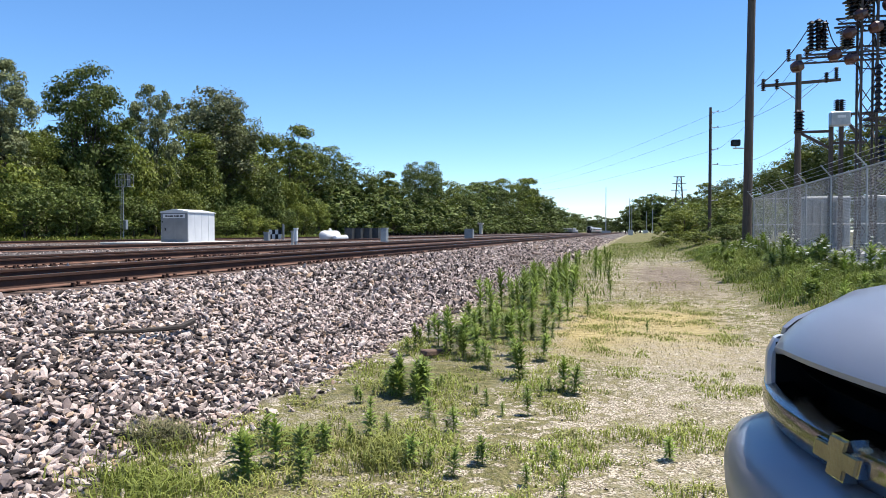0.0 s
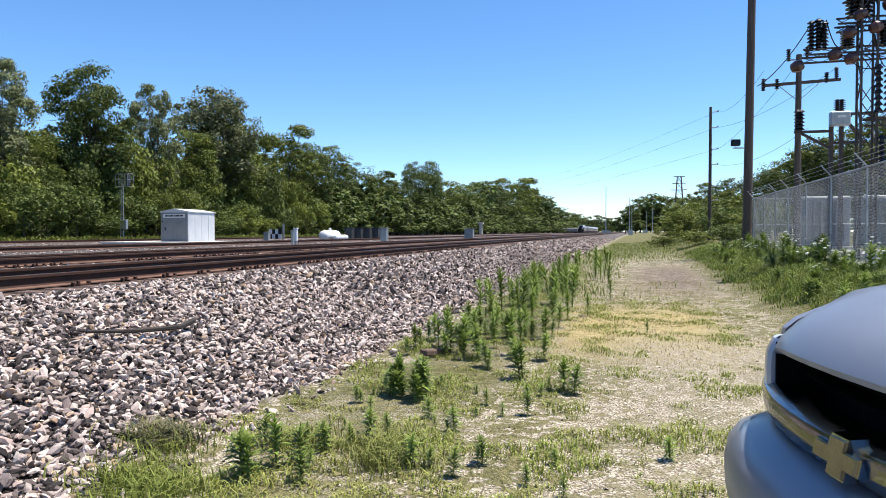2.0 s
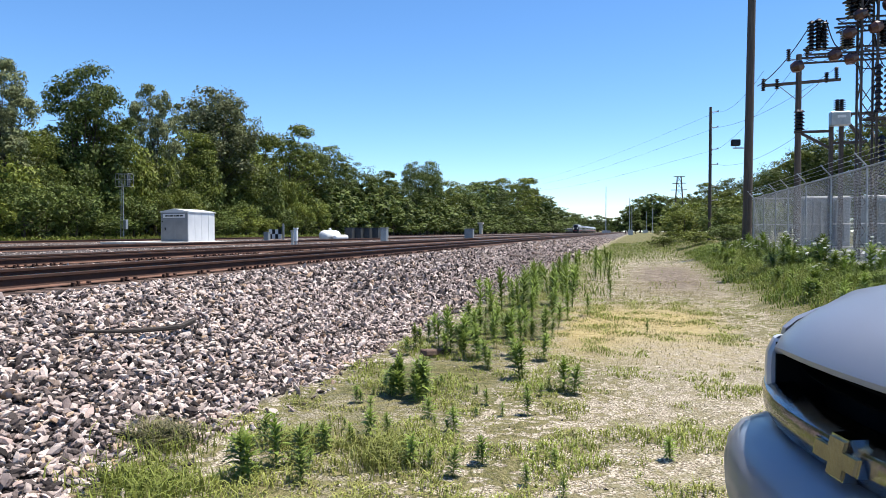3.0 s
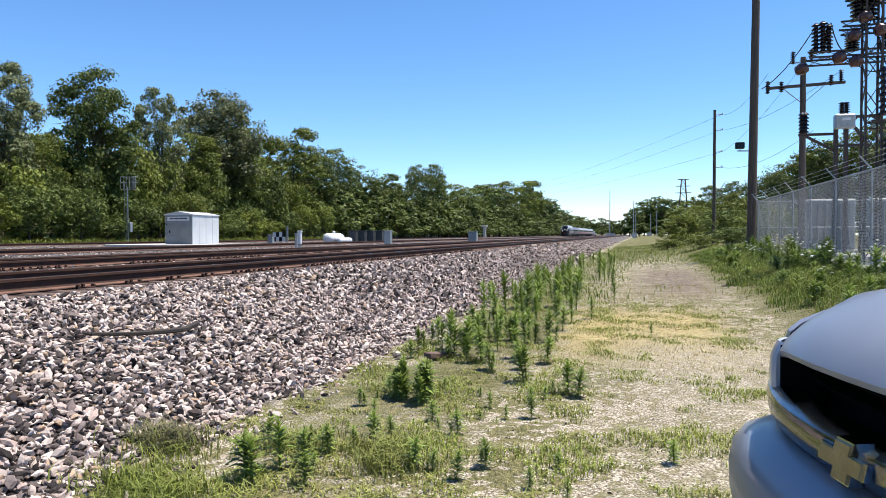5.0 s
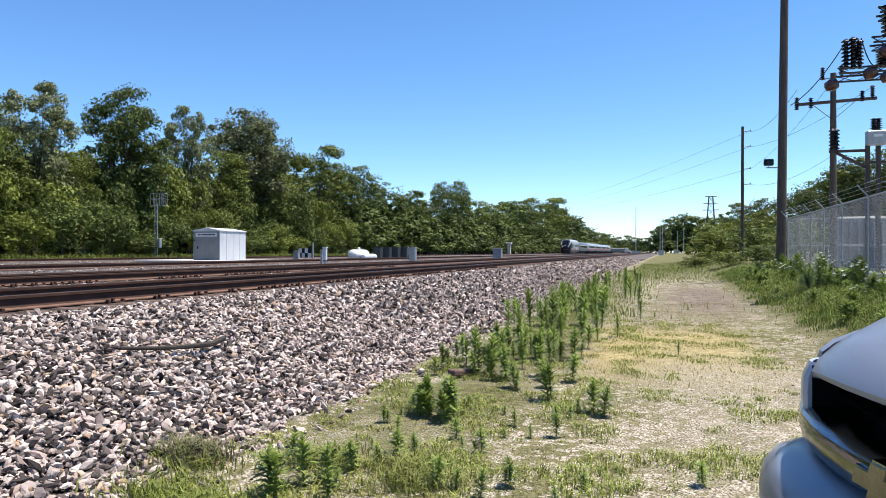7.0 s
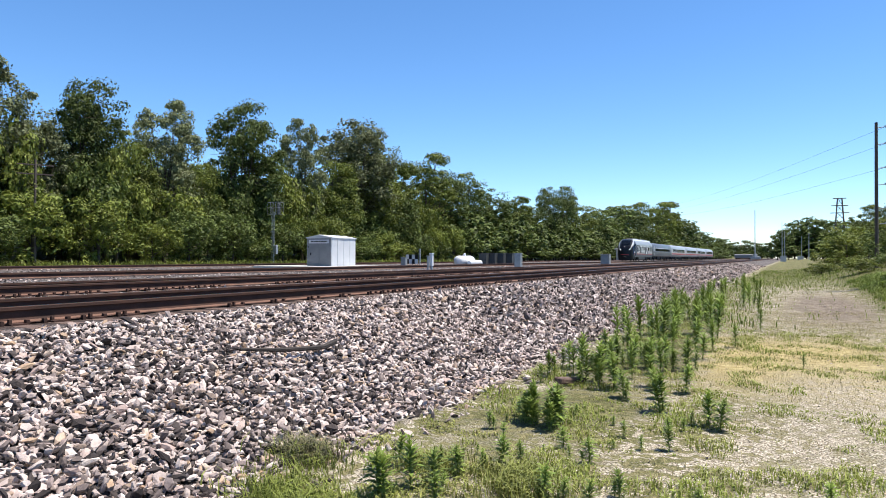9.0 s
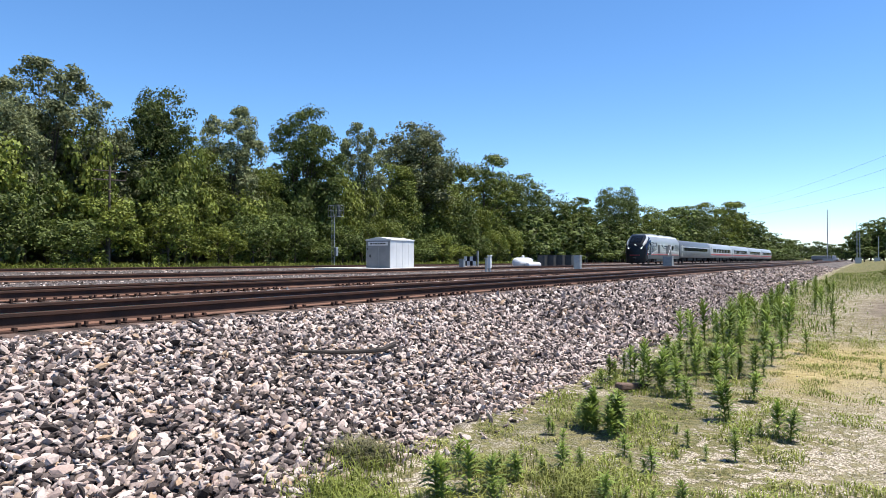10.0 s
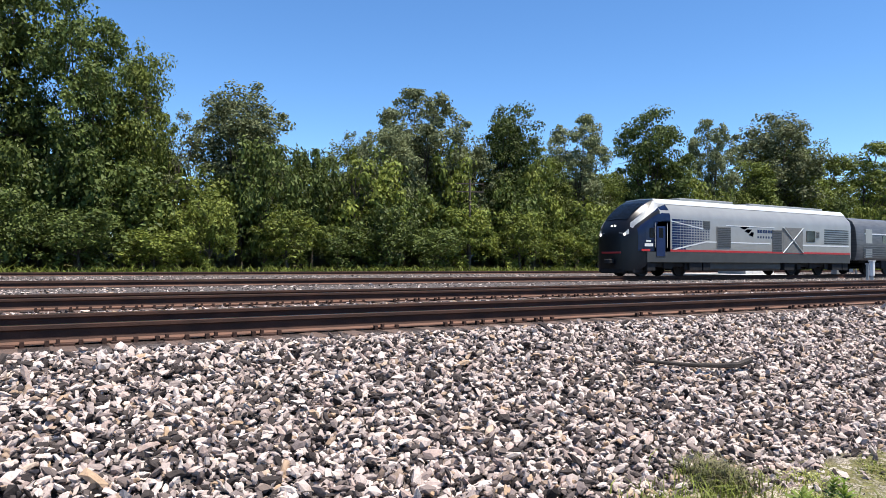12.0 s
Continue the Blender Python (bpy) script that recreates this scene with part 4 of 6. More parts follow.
def substation():
    s = empty("substation_frame", pose(7.0, 24.5, 0.6), "rusty brown lattice substation frame with switchgear and insulators", "substation")
    for x, y in ((-0.04, 0), (5.5, 0)):
        bm = bmesh.new()
        lattice(bm, (x, y, 0), (x, y, 9.2), 0.44, 13, 0.04)
        part("lattice_column", bm, M_rustframe, s)
    for x0, y0, x1, y1, z in ((-1.85, 0, 6, 0, 6.5), (-0.87, 0.2, 6, 0.2, 7.45), (-0.1, 0, 6, 0, 4.45), (-0.75, 0, 6, 0, 8.3)):
        bm = bmesh.new()
        lattice(bm, (x0, y0, z), (x1, y1, z), 0.3, 16, 0.035)
        part("lattice_beam", bm, M_rustframe, s)
    for x, y, z, h, r in ((-1.62, 0, 6.66, 0.95, 0.14), (-1.42, 0, 6.66, 1.0, 0.15), (-1.25, 0, 6.66, 0.9, 0.13), (-0.6, 0, 6.66, 0.6, 0.22), (-0.42, 0, 7.6, 1.0, 0.26), (-0.1, 0, 7.6, 1.0, 0.22), (0.4, 0, 6.66, 0.8, 0.2), (1.2, 0, 6.66, 0.8, 0.2), (0.22, -0.2, 4.6, 1.5, 0.13), (0.48, -0.2, 4.6, 1.4, 0.13), (0.8, -0.2, 4.6, 1.4, 0.13), (0.3, -0.3, 2.6, 1.3, 0.13), (0.75, -0.3, 2.6, 1.3, 0.13)):
        bm = bmesh.new()
        insulator(bm, x, y, z, h, r, 8)
        part("insulator", bm, M_porcelain, s)
    glaze = mat("red_brown_glaze", (0.078, 0.0312, 0.0234), (0.0546, 0.0234, 0.0172), 6, 0.25)
    for x, y, z in ((-2.02, 0, 6.2), (-0.55, -0.25, 6.3), (-0.3, -0.2, 7.65), (-0.6, -0.2, 7.1), (0.1, -0.3, 7.2), (-1.0, -0.2, 6.45), (0.5, -0.2, 7.9)):
        bm = bmesh.new()
        lathe(bm, [(0.05, -0.2), (0.14, -0.17), (0.2, 0), (0.14, 0.17), (0.05, 0.2)], 12, Matrix.Translation((x, y, z)) @ Matrix.Rotation(radians(70), 4, "Y"))
        part("disc_insulator", bm, glaze, s, "red-brown disc insulator")
    for k, (a, b) in enumerate((((-2.4, 5, 6.6), (-1.7, 0, 7.4)), ((-1.2, 0, 7.6), (-0.8, 0, 6.7)), ((-0.4, 0, 8.6), (0.5, 0, 8.7)), ((-0.6, 0, 7.3), (-0.1, -0.2, 7.6)), ((0.2, 0, 7.1), (0.9, 0, 7.5)), ((0.1, -0.2, 7.0), (0.4, -0.2, 6.0)), ((-0.6, -0.2, 6.3), (0.3, -0.2, 6.1)))):
        A, B = Vector(a), Vector(b)
        pts = [A.lerp(B, i / 8) + Vector((0, 0, -0.9 * (i / 8) * (1 - i / 8))) for i in range(9)]
        bm = bmesh.new()
        cable(bm, pts, 0.017)
        part("jumper_cable", bm, M_black, s)
    return s


substation()
sw = empty("switch_cabinet", pose(7.76, 31.0, 0.66), "grey recloser cabinet on a dark steel stand with black bushings", "switchgear")
for x in (-0.2, 0.16):
    part("stand_leg", boxes((x - 0.07, x + 0.07, -0.09, 0.09, 0, 5.6)), M_rustframe, sw)
for a, b in (((-1.55, 0, 4.9), (-0.15, 0, 4.9)), ((-1.3, 0, 4.85), (-0.2, 0, 4.2)), ((-0.2, 0, 5.55), (1.3, 0, 5.55)), ((-0.2, 0, 4.42), (1.0, 0, 4.42)), ((0.35, 0, 5.3), (0.9, 0, 4.5)), ((0.16, 0, 5.0), (0.5, 0, 5.5))):
    bm = bmesh.new()
    beam(bm, a, b, 0.1, 0.1)
    part("stand_brace", bm, M_rustframe, sw)
part("cabinet", boxes((-0.33, 0.37, -0.5, -0.12, 5.05, 5.6), bevel=0.03), M_galv, sw, "pale grey steel cabinet")
part("label_plate", boxes((-0.1, 0.2, -0.52, -0.502, 5.35, 5.45)), M_white, sw)
for x, z, h in ((-0.05, 5.6, 0.5), (0.1, 5.6, 0.5), (-1.42, 4.95, 0.85), (-1.3, 4.95, 0.85)):
    bm = bmesh.new()
    insulator(bm, x, -0.25 if z > 5.2 else 0, z, h, 0.15, 6)
    part("bushing", bm, M_porcelain, sw)
curb = tagged(link("substation_kerb", boxes((FX + 1.2, 26, 18, 18.3, 0.45, 0.85), (FX + 1.2, FX + 1.5, 18.3, 37, 0.45, 0.85)), M_concrete), "pale concrete kerb round the substation yard", "kerb", kind="structure")
yard = tagged(link("substation_yard", boxes((FX + 0.1, 40, 12, 60, 0.5, 0.66)), mat("white_crushed_stone", (0.468, 0.452, 0.429), (0.312, 0.296, 0.281), 14, 0.95, bump=0.6, bscale=40)), "pale crushed stone yard of the substation", "gravel yard", kind="structure")
for x, y, w, d, h in ((9.4, 40, 2.2, 1.6, 2.7), (13.6, 44, 2.6, 1.8, 2.9), (11.2, 30.5, 2.0, 1.4, 2.4)):
    tb = empty("transformer", pose(x, y, 0.66), "grey transformer tank with cooling fins in the yard", "transformer", "yard transformers")
    part("tank", boxes((-w / 2, w / 2, -d / 2, d / 2, 0.15, h), bevel=0.06), M_greybox, tb)
    for i in range(6):
        part("cooling_fin", boxes((-w / 2 + 0.1 + i * w / 6.4, -w / 2 + 0.16 + i * w / 6.4, -d / 2 - 0.35, -d / 2, 0.4, h - 0.3)), M_greybox, tb)
    part("plinth", boxes((-w / 2 - 0.15, w / 2 + 0.15, -d / 2 - 0.4, d / 2 + 0.15, 0, 0.15)), M_concrete, tb)


def fence():
    f = empty("chain_link_fence", pose(FX, 0, 0), "tall galvanised chain-link fence with outward barbed wire arms", "fence")
    top = 3.26
    ys = [38.0, 35.1, 32.3, 29.8, 26.9, 23.7, 20.3, 17.3, 14.3]
    for y in ys:
        p = part("post", rods(((0, y, 0.3), (0, y, top), 0.026 if y < 37 else 0.045)), M_galv, f)
        part("wire_arm", rods(((0, y, top - 0.02), (-0.3, y, top + 0.33), 0.02), n=6), M_galv, p)
    part("top_rail", rods(((0, 14.3, top - 0.03), (0, 38.0, top - 0.03), 0.025)), M_galv, f)
    part("end_rail", rods(((0, 38.0, 1.9), (7, 38.0, 1.95), 0.025), ((0, 38.0, top - 0.05), (7, 38.0, top - 0.05), 0.025), ((0, 38, 3.1), (0.35, 37.4, 0.7), 0.02)), M_galv, f)
    for k in range(3):
        part("barbed_wire", rods(((-0.1 - 0.09 * k, 14.3, top + 0.1 + 0.1 * k), (-0.1 - 0.09 * k, 38.0, top + 0.1 + 0.1 * k), 0.006), n=4), M_galv, f)
    # woven mesh of crossing wires, in runs between the posts
    for (y1, y0) in list(zip(ys, ys[1:])):
        step_, v, fc = 0.085, [], []
        h = top - 0.65
        for sgn in (1, -1):
            k = -h
            while k < (y1 - y0):
                a0, a1 = max(0.0, k), min(y1 - y0, k + h)
                if a1 > a0 + 0.02:
                    z0, z1 = (a0 - k), (a1 - k)
                    if sgn < 0:
                        z0, z1 = h - z0, h - z1
                    w = 0.0028
                    n = len(v)
                    A, B = Vector((sgn * 0.003, y0 + a0, 0.62 + z0)), Vector((sgn * 0.003, y0 + a1, 0.62 + z1))
                    o = Vector((0, 0, w * 1.4))
                    e = Vector((w, 0, 0))
                    v += [A - o, A + e, A + o, A - e, B - o, B + e, B + o, B - e]
                    fc += [(n + i, n + (i + 1) % 4, n + 4 + (i + 1) % 4, n + 4 + i) for i in range(4)]
                k += step_
        raw("mesh_panel", [tuple(q) for q in v], fc, M_galv, f)
    return f


fence()


# ---- small lineside things ----
def cabinet(x, y, z, w, d, h, material, label, name="equipment_cabinet", legs=0.0):
    c = empty(name, pose(x, y, z), label, "cabinet", "lineside cabinets")
    b = part("case", boxes((-w / 2, w / 2, -d / 2, d / 2, legs, h), bevel=0.02), material, c)
    part("lid", boxes((-w / 2 - 0.03, w / 2 + 0.03, -d / 2 - 0.03, d / 2 + 0.03, h, h + 0.06), bevel=0.01), material, c)
    part("door", boxes((-w / 2 + 0.06, w / 2 - 0.06, -d / 2 - 0.025, -d / 2 - 0.002, legs + 0.08, h - 0.06), bevel=0.008), material, b)
    if legs:
        part("stand", boxes((-0.06, 0.06, -0.06, 0.06, -0.2, legs)), M_galv, c)
    return c


cabinet(-19.2, 37.4, 0.58, 0.19, 0.2, 1.15, M_white, "white signal case on a short post beside the track", "signal_case", 0.42)
cabinet(-20.0, 38.5, 0.58, 0.13, 0.13, 1.0, M_galv, "narrow grey post box beside the track", "post_box", 0.1)
cabinet(-16.9, 72.5, 0.58, 0.9, 0.7, 1.25, M_greybox, "grey lineside equipment cabinet between the tracks")
cabinet(-19.0, 52.0, 0.58, 0.5, 0.5, 1.25, M_galv, "grey case with a pale post beside the dark boxes", "signal_case")
for k in range(4):
    cabinet(-30.1 + 0.78 * k * 0.9, 71.3 + 0.78 * k * 1.1, 0.6, 0.84, 0.85, 1.35, M_darkbox, "dark grey ribbed battery box in a row", "battery_box")
cabinet(-33.0, 58.5, 0.6, 0.5, 0.4, 0.9, M_greybox, "small grey box behind the tracks", "junction_box")


def tank():
    t = empty("propane_tank", pose(-30.9, 67.9, 0.62) @ Matrix.Diagonal((1.12, 1.12, 1.12, 1)), "white horizontal propane tank with rounded ends on saddles", "tank")
    m = Matrix.Translation((0, -1.7, 0.5)) @ Matrix.Rotation(radians(-90), 4, "X")
    bm = bmesh.new()
    lathe(bm, [(0.05, 0), (0.3, 0.06), (0.44, 0.2), (0.48, 0.4), (0.48, 3.0), (0.44, 3.2), (0.3, 3.34), (0.05, 3.4)], 20, m)
    part("vessel", bm, M_white, t, smooth=True)
    bm = bmesh.new()
    lathe(bm, [(0.14, 0.92), (0.14, 1.12), (0.1, 1.18), (0.02, 1.2)], 12)
    part("valve_dome", bm, M_white, t, smooth=True)
    for y in (-1.0, 1.0):
        part("saddle", boxes((-0.35, 0.35, y - 0.1, y + 0.1, -0.05, 0.12)), M_concrete, t)
    return t


tank()
t2 = empty("pipe_housing", pose(-30.0, 68.6, 0.6) @ Matrix.Diagonal((1.15, 1.15, 1.15, 1)), "low white rounded housing beside the propane tank", "housing")
bm = bmesh.new()
lathe(bm, [(0.05, 0), (0.2, 0.05), (0.27, 0.2), (0.27, 2.6), (0.2, 2.75), (0.05, 2.8)], 16, Matrix.Translation((0, -1.4, 0.3)) @ Matrix.Rotation(radians(-90), 4, "X"))
part("shell", bm, M_white, t2, smooth=True)
chk = empty("checker_board", pose(-33.2, 60.5, 0.6), "black and white chequered marker board on a grey post", "marker board")
part("post", boxes((0.75, 0.9, -0.05, 0.05, -0.1, 1.75)), M_galv, chk)
for i in range(4):
    for j in range(2):
        part("square", boxes((-0.7 + i * 0.33, -0.37 + i * 0.33, -0.03, 0.0, 0.3 + j * 0.45, 0.75 + j * 0.45)), M_white if (i + j) % 2 else M_black, chk)


def signal_mast():
    s = empty("signal_mast", pose(-47.6, 57.0, 0.6) @ Matrix.Diagonal((0.85, 0.85, 0.93, 1)), "tall silver railway signal mast with a caged ladder", "railway signal")
    part("pole", rods(((0, 0, -0.1), (0, 0, 6.0), 0.065, 0.05)), M_galv, s)
    lad = bmesh.new()
    for x in (-0.34, -0.14):
        beam(lad, (x, -0.1, 0), (x, -0.1, 6.6), 0.025, 0.025)
    for z in np.arange(0.3, 6.5, 0.32):
        beam(lad, (-0.34, -0.1, z), (-0.14, -0.1, z), 0.025, 0.025)
    part("ladder", lad, M_galv, s)
    cage = bmesh.new()
    for z in (5.75, 6.45, 7.05):
        for a, b in (((-0.55, -0.5, z), (1.0, -0.5, z)), ((1.0, -0.5, z), (1.0, 0.5, z)), ((1.0, 0.5, z), (-0.55, 0.5, z)), ((-0.55, 0.5, z), (-0.55, -0.5, z))):
            beam(cage, a, b, 0.028, 0.028)
    for x in (-0.55, -0.15, 0.3, 0.65, 1.0):
        for yy in (-0.5, 0.5):
            beam(cage, (x, yy, 5.75), (x, yy, 7.05), 0.025, 0.025)
    part("platform_cage", cage, M_galv, s)
    part("signal_head", boxes((0.55, 0.85, -0.2, 0.2, 5.8, 6.95), bevel=0.05), M_darkbox, s, "dark signal head")
    part("relay_box", boxes((0.1, 0.5, -0.2, 0.2, 1.3, 2.3), bevel=0.03), M_galv, s)
    part("footing", boxes((-0.9, 0.5, -0.5, 0.5, -0.1, 0.15)), M_concrete, s)
    return s


signal_mast()
col = tagged(link("concrete_block", boxes((-45.9, -45.0, 210, 211, 0.5, 4.2), (-46.3, -44.6, 209.8, 211.2, 3.9, 4.4), bevel=0.05), M_concrete), "pale concrete block by the trees", "block")
for x, y, h, r in ((-15.8, 420, 28, 0.3), (-1.9, 330, 17, 0.18), (-0.9, 330, 13, 0.18), (5.5, 330, 11, 0.16), (8.2, 330, 12, 0.2)):
    tagged(link("line_pole", rods(((x, y, 0), (x, y, h), r, r * 0.6)), M_galv), "slim pale pole far along the line", "pole", "far poles")
for x, y, w, h in ((-15.6, 420, 5, 2.2), (-1.4, 320, 2.2, 2.3), (5.0, 330, 2.2, 2.3)):
    tagged(link("relay_hut", boxes((x - w / 2, x + w / 2, y, y + 2, 0, h), (x - w / 2 - 0.1, x + w / 2 + 0.1, y - 0.1, y + 2.1, h, h + 0.15)), M_galv), "small pale relay hut far along the line", "hut", "far huts")
py = empty("transmission_tower", pose(19.5, 330, 0.3), "distant steel lattice transmission tower", "pylon")
bm = bmesh.new()
for sx, sy in ((1, 1), (-1, 1), (-1, -1), (1, -1)):
    beam(bm, (sx * 2.6, sy * 2.6, 0), (sx * 0.8, sy * 0.8, 26), 0.28, 0.28)
for i in range(9):
    z0, z1 = i * 2.9, (i + 1) * 2.9
    w0, w1 = 2.6 - 1.8 * z0 / 26, 2.6 - 1.8 * z1 / 26
    for sy in (1, -1):
        beam(bm, (-w0, sy * w0, z0), (w1, sy * w1, z1), 0.2, 0.1)
        beam(bm, (w0, sy * w0, z0), (-w1, sy * w1, z1), 0.2, 0.1)
part("lattice_body", bm, M_rustframe, py)
bm = bmesh.new()
for z, w in ((20.0, 3.4), (23.0, 3.0), (26, 2.4)):
    beam(bm, (-w, 0, z), (w, 0, z), 0.35, 0.3)
part("cross_arms", bm, M_rustframe, py)


# ---- overhead wires ----
for a, b, sag in (((6.2, 58.5, 10.9), (-60, 330, 27), 3.0), ((6.2, 58.5, 9.7), (-60, 330, 25.5), 3.0), ((6.2, 58.5, 8.0), (-60, 330, 24), 3.0), ((6.3, 58.5, 10.9), (6.0, 36.8, 9.3), 0.5), ((6.3, 58.5, 9.7), (9.2, 36.8, 9.3), 0.5), ((6.3, 58.5, 8.0), (7.9, 36.8, 10.2), 0.5), ((6.3, 58.5, 6.8), (8.0, 36.8, 6.5), 0.6)):
    A, B = Vector(a), Vector(b)
    pts = [A.lerp(B, i / 14) + Vector((0, 0, -4 * sag * (i / 14) * (1 - i / 14))) for i in range(15)]
    bm = bmesh.new()
    cable(bm, pts, 0.009, n=5)
    tagged(link("overhead_wire", bm, M_black), "thin dark overhead wire between the poles", "wire", "overhead wires")


# ---- far road truck ----
def road_truck():
    t = empty("tank_truck", pose(-43, 500, 0.5), "distant road truck with white cab and dull green-grey trailer", "truck")
    part("trailer", boxes((-8.5, 2.5, -1.25, 1.25, 1.1, 3.6), bevel=0.3), M_greybox, t, "dull grey trailer")
    part("cab", boxes((3.0, 5.2, -1.2, 1.2, 0.8, 3.7), (5.0, 6.6, -1.0, 1.0, 0.8, 2.2), bevel=0.15), M_white, t, "white cab")
    part("chassis", boxes((-8.3, 6.4, -0.9, 0.9, 0.7, 1.1)), M_black, t)
    for x in (-7.2, -5.9, 0.6, 1.9, 5.6):
        bm = bmesh.new()
        lathe(bm, [(0.2, -1.25), (0.5, -1.22), (0.5, 1.22), (0.2, 1.25)], 14, Matrix.Translation((x, 0, 0.5)) @ Matrix.Rotation(radians(90), 4, "X"))
        part("axle_wheels", bm, M_black, t)
    return t


TRUCK = road_truck()


# ---- crossarm pole among the bushes ----
lp = wood_pole(-50.6, 33.4, 0.5, 8.3, 0.11, "grey pole with two crossarms standing among the bushes")
for z in (7.9, 7.2):
    bm = bmesh.new()
    beam(bm, (-0.5, -1.1, z), (0.5, 1.1, z), 0.09, 0.09)
    part("crossarm", bm, M_wood, lp)


# ---- parked car ----
def car_paint():
    m = mat("blue_grey_metallic_car_paint", (0.46, 0.5, 0.59), (0.43, 0.47, 0.56), 1.5, 0.34, 0.25, fine=0.04, bscale=400)
    b = m.node_tree.nodes["Principled BSDF"]
    b.inputs["Coat Weight"].default_value, b.inputs["Coat Roughness"].default_value = 0.4, 0.05
    return m


M_car = car_paint()
M_chrome = mat("dusty_chrome", (0.62, 0.62, 0.62), (0.5, 0.5, 0.49), 6, 0.08, 1.0, 0.05, 90, fine=0.08)
M_gold = mat("worn_gold_emblem", (0.39, 0.328, 0.187), (0.312, 0.257, 0.148), 10, 0.35, 0.6, 0.2, 80)
M_grille = mat("black_grille_plastic", (0.006, 0.006, 0.007), (0.004, 0.004, 0.005), 10, 0.8, spec=0.1)


def sweep_y(bm, prof, ys, bow, drop=lambda y: 0.0):
    """A profile of (x, z) drawn across the car along y, set back by bow(y)."""
    rows = [[bm.verts.new((x - bow(y), y, z - drop(y))) for x, z in prof] for y in ys]
    for p, q in zip(rows, rows[1:]):
        for i in range(len(prof) - 1):
            bm.faces.new((p[i], q[i], q[i + 1], p[i + 1]))
    return rows


def parked_car():
    EY = 0.09
    car = empty("parked_car", pose(0.57, 2.28, -0.1, 0, 0, 195), "blue-grey pickup truck with a chrome grille bar, parked on gravel", "pickup truck")

    def bow(y):
        return 0.15 * (abs(y) / 0.75) ** 2.2 if abs(y) < 0.95 else 0.252 + 1.1 * (abs(y) - 0.95)

    ys = [-0.86, -0.84, -0.8, -0.7, -0.55, -0.4, -0.2, 0, 0.2, 0.4, 0.55, 0.7, 0.8, 0.84, 0.86]
    bm = bmesh.new()
    prof = [(-0.10, 1.215), (-0.005, 1.225), (0.005, 1.245), (-0.02, 1.29), (-0.075, 1.34), (-0.12, 1.37), (-0.17, 1.395), (-0.35, 1.455), (-0.7, 1.51), (-1.1, 1.56), (-1.35, 1.57)]
    sweep_y(bm, prof, ys, lambda y: bow(y) * 0.8, lambda y: 0.05 * (abs(y) / 0.86) ** 5 + 0.018 * (abs(y) / 0.86) ** 2)
    for v in bm.verts:
        v.co.y *= 0.82 + 0.18 * step(0.2, 0.6, -v.co.x)
    bmesh.ops.solidify(bm, geom=bm.faces[:], thickness=0.012)
    bmesh.ops.recalc_face_normals(bm, faces=bm.faces)
    part("hood", bm, M_car, car, smooth=True)
    # fenders with wheel arches
    for sy in (1, -1):
        bm = bmesh.new()
        rows = []
        for x, top in ((-0.25, 1.25), (-0.3, 1.29), (-0.4, 1.33), (-0.6, 1.38), (-1.0, 1.43), (-1.35, 1.45), (-1.9, 1.36)):
            arch = 0.36 if x > -0.35 or x < -1.4 else 0.36 + 0.46 * math.sin(math.pi * min(1, max(0, (-x - 0.35) / 1.05)))
            out = 0.055 if x > -0.26 else 0.02 if x > -0.31 else 0.0
            rows.append([bm.verts.new(p) for p in ((x, sy * 0.83, top + 0.01), (x, sy * (0.9 - out), top - 0.02), (x, sy * (0.965 - out * 1.6), top - 0.12), (x, sy * (0.985 - out * 1.6), top - 0.35), (x, sy * (0.985 - out * 1.6), max(arch, 0.62)), (x, sy * (0.96 - out), arch))])
        for p, q in zip(rows, rows[1:]):
            for i in range(5):
                bm.faces.new((p[i], q[i], q[i + 1], p[i + 1]))
        bmesh.ops.recalc_face_normals(bm, faces=bm.faces)
        bmesh.ops.solidify(bm, geom=bm.faces[:], thickness=0.015)
        bmesh.ops.recalc_face_normals(bm, faces=bm.faces)
        part("fender", bm, M_car, car, smooth=True)
        # corner post beside the grille: front face wrapped round the bow, then a return into the opening
        bm = bmesh.new()
        cols = [(-0.16, 0.648), (-0.115, 0.653), (-0.105, 0.67), (-0.12, 0.72), (-0.16, 0.77), (-0.24, 0.805), (-0.4, 0.82)]
        lines = [[bm.verts.new((x - 0.012 * k, sy * y, z)) for x, y in cols] for k, z in ((0.8, 1.045), (0.5, 1.12), (0.9, 1.18), (3.2, 1.235))]
        for p, q in zip(lines, lines[1:]):
            for i in range(len(cols) - 1):
                bm.faces.new((p[i], p[i + 1], q[i + 1], q[i]))
        bmesh.ops.recalc_face_normals(bm, faces=bm.faces)
        bmesh.ops.solidify(bm, geom=bm.faces[:], thickness=0.012)
        bmesh.ops.recalc_face_normals(bm, faces=bm.faces)
        part("front_corner", bm, M_car, car, smooth=True)
        part("grille_cheek", boxes((-0.5, -0.135, sy * 0.638, sy * 0.646, 0.9, 1.225)), M_grille, car, "black grille side")
        part("headlamp", boxes((-0.5, -0.3, sy * 0.9, sy * 0.955, 1.08, 1.2), bevel=0.02), M_glass, car, "clear headlamp")
        bm = bmesh.new()
        lathe(bm, [(0.2, -0.12), (0.37, -0.12), (0.39, -0.08), (0.39, 0.08), (0.37, 0.12), (0.2, 0.12)], 28, Matrix.Translation((-0.87, sy * 0.84, 0.39)) @ Matrix.Rotation(radians(90), 4, "X"))
        wheel = part("front_wheel", bm, M_black, car, "black tyre", smooth=True)
        bm = bmesh.new()
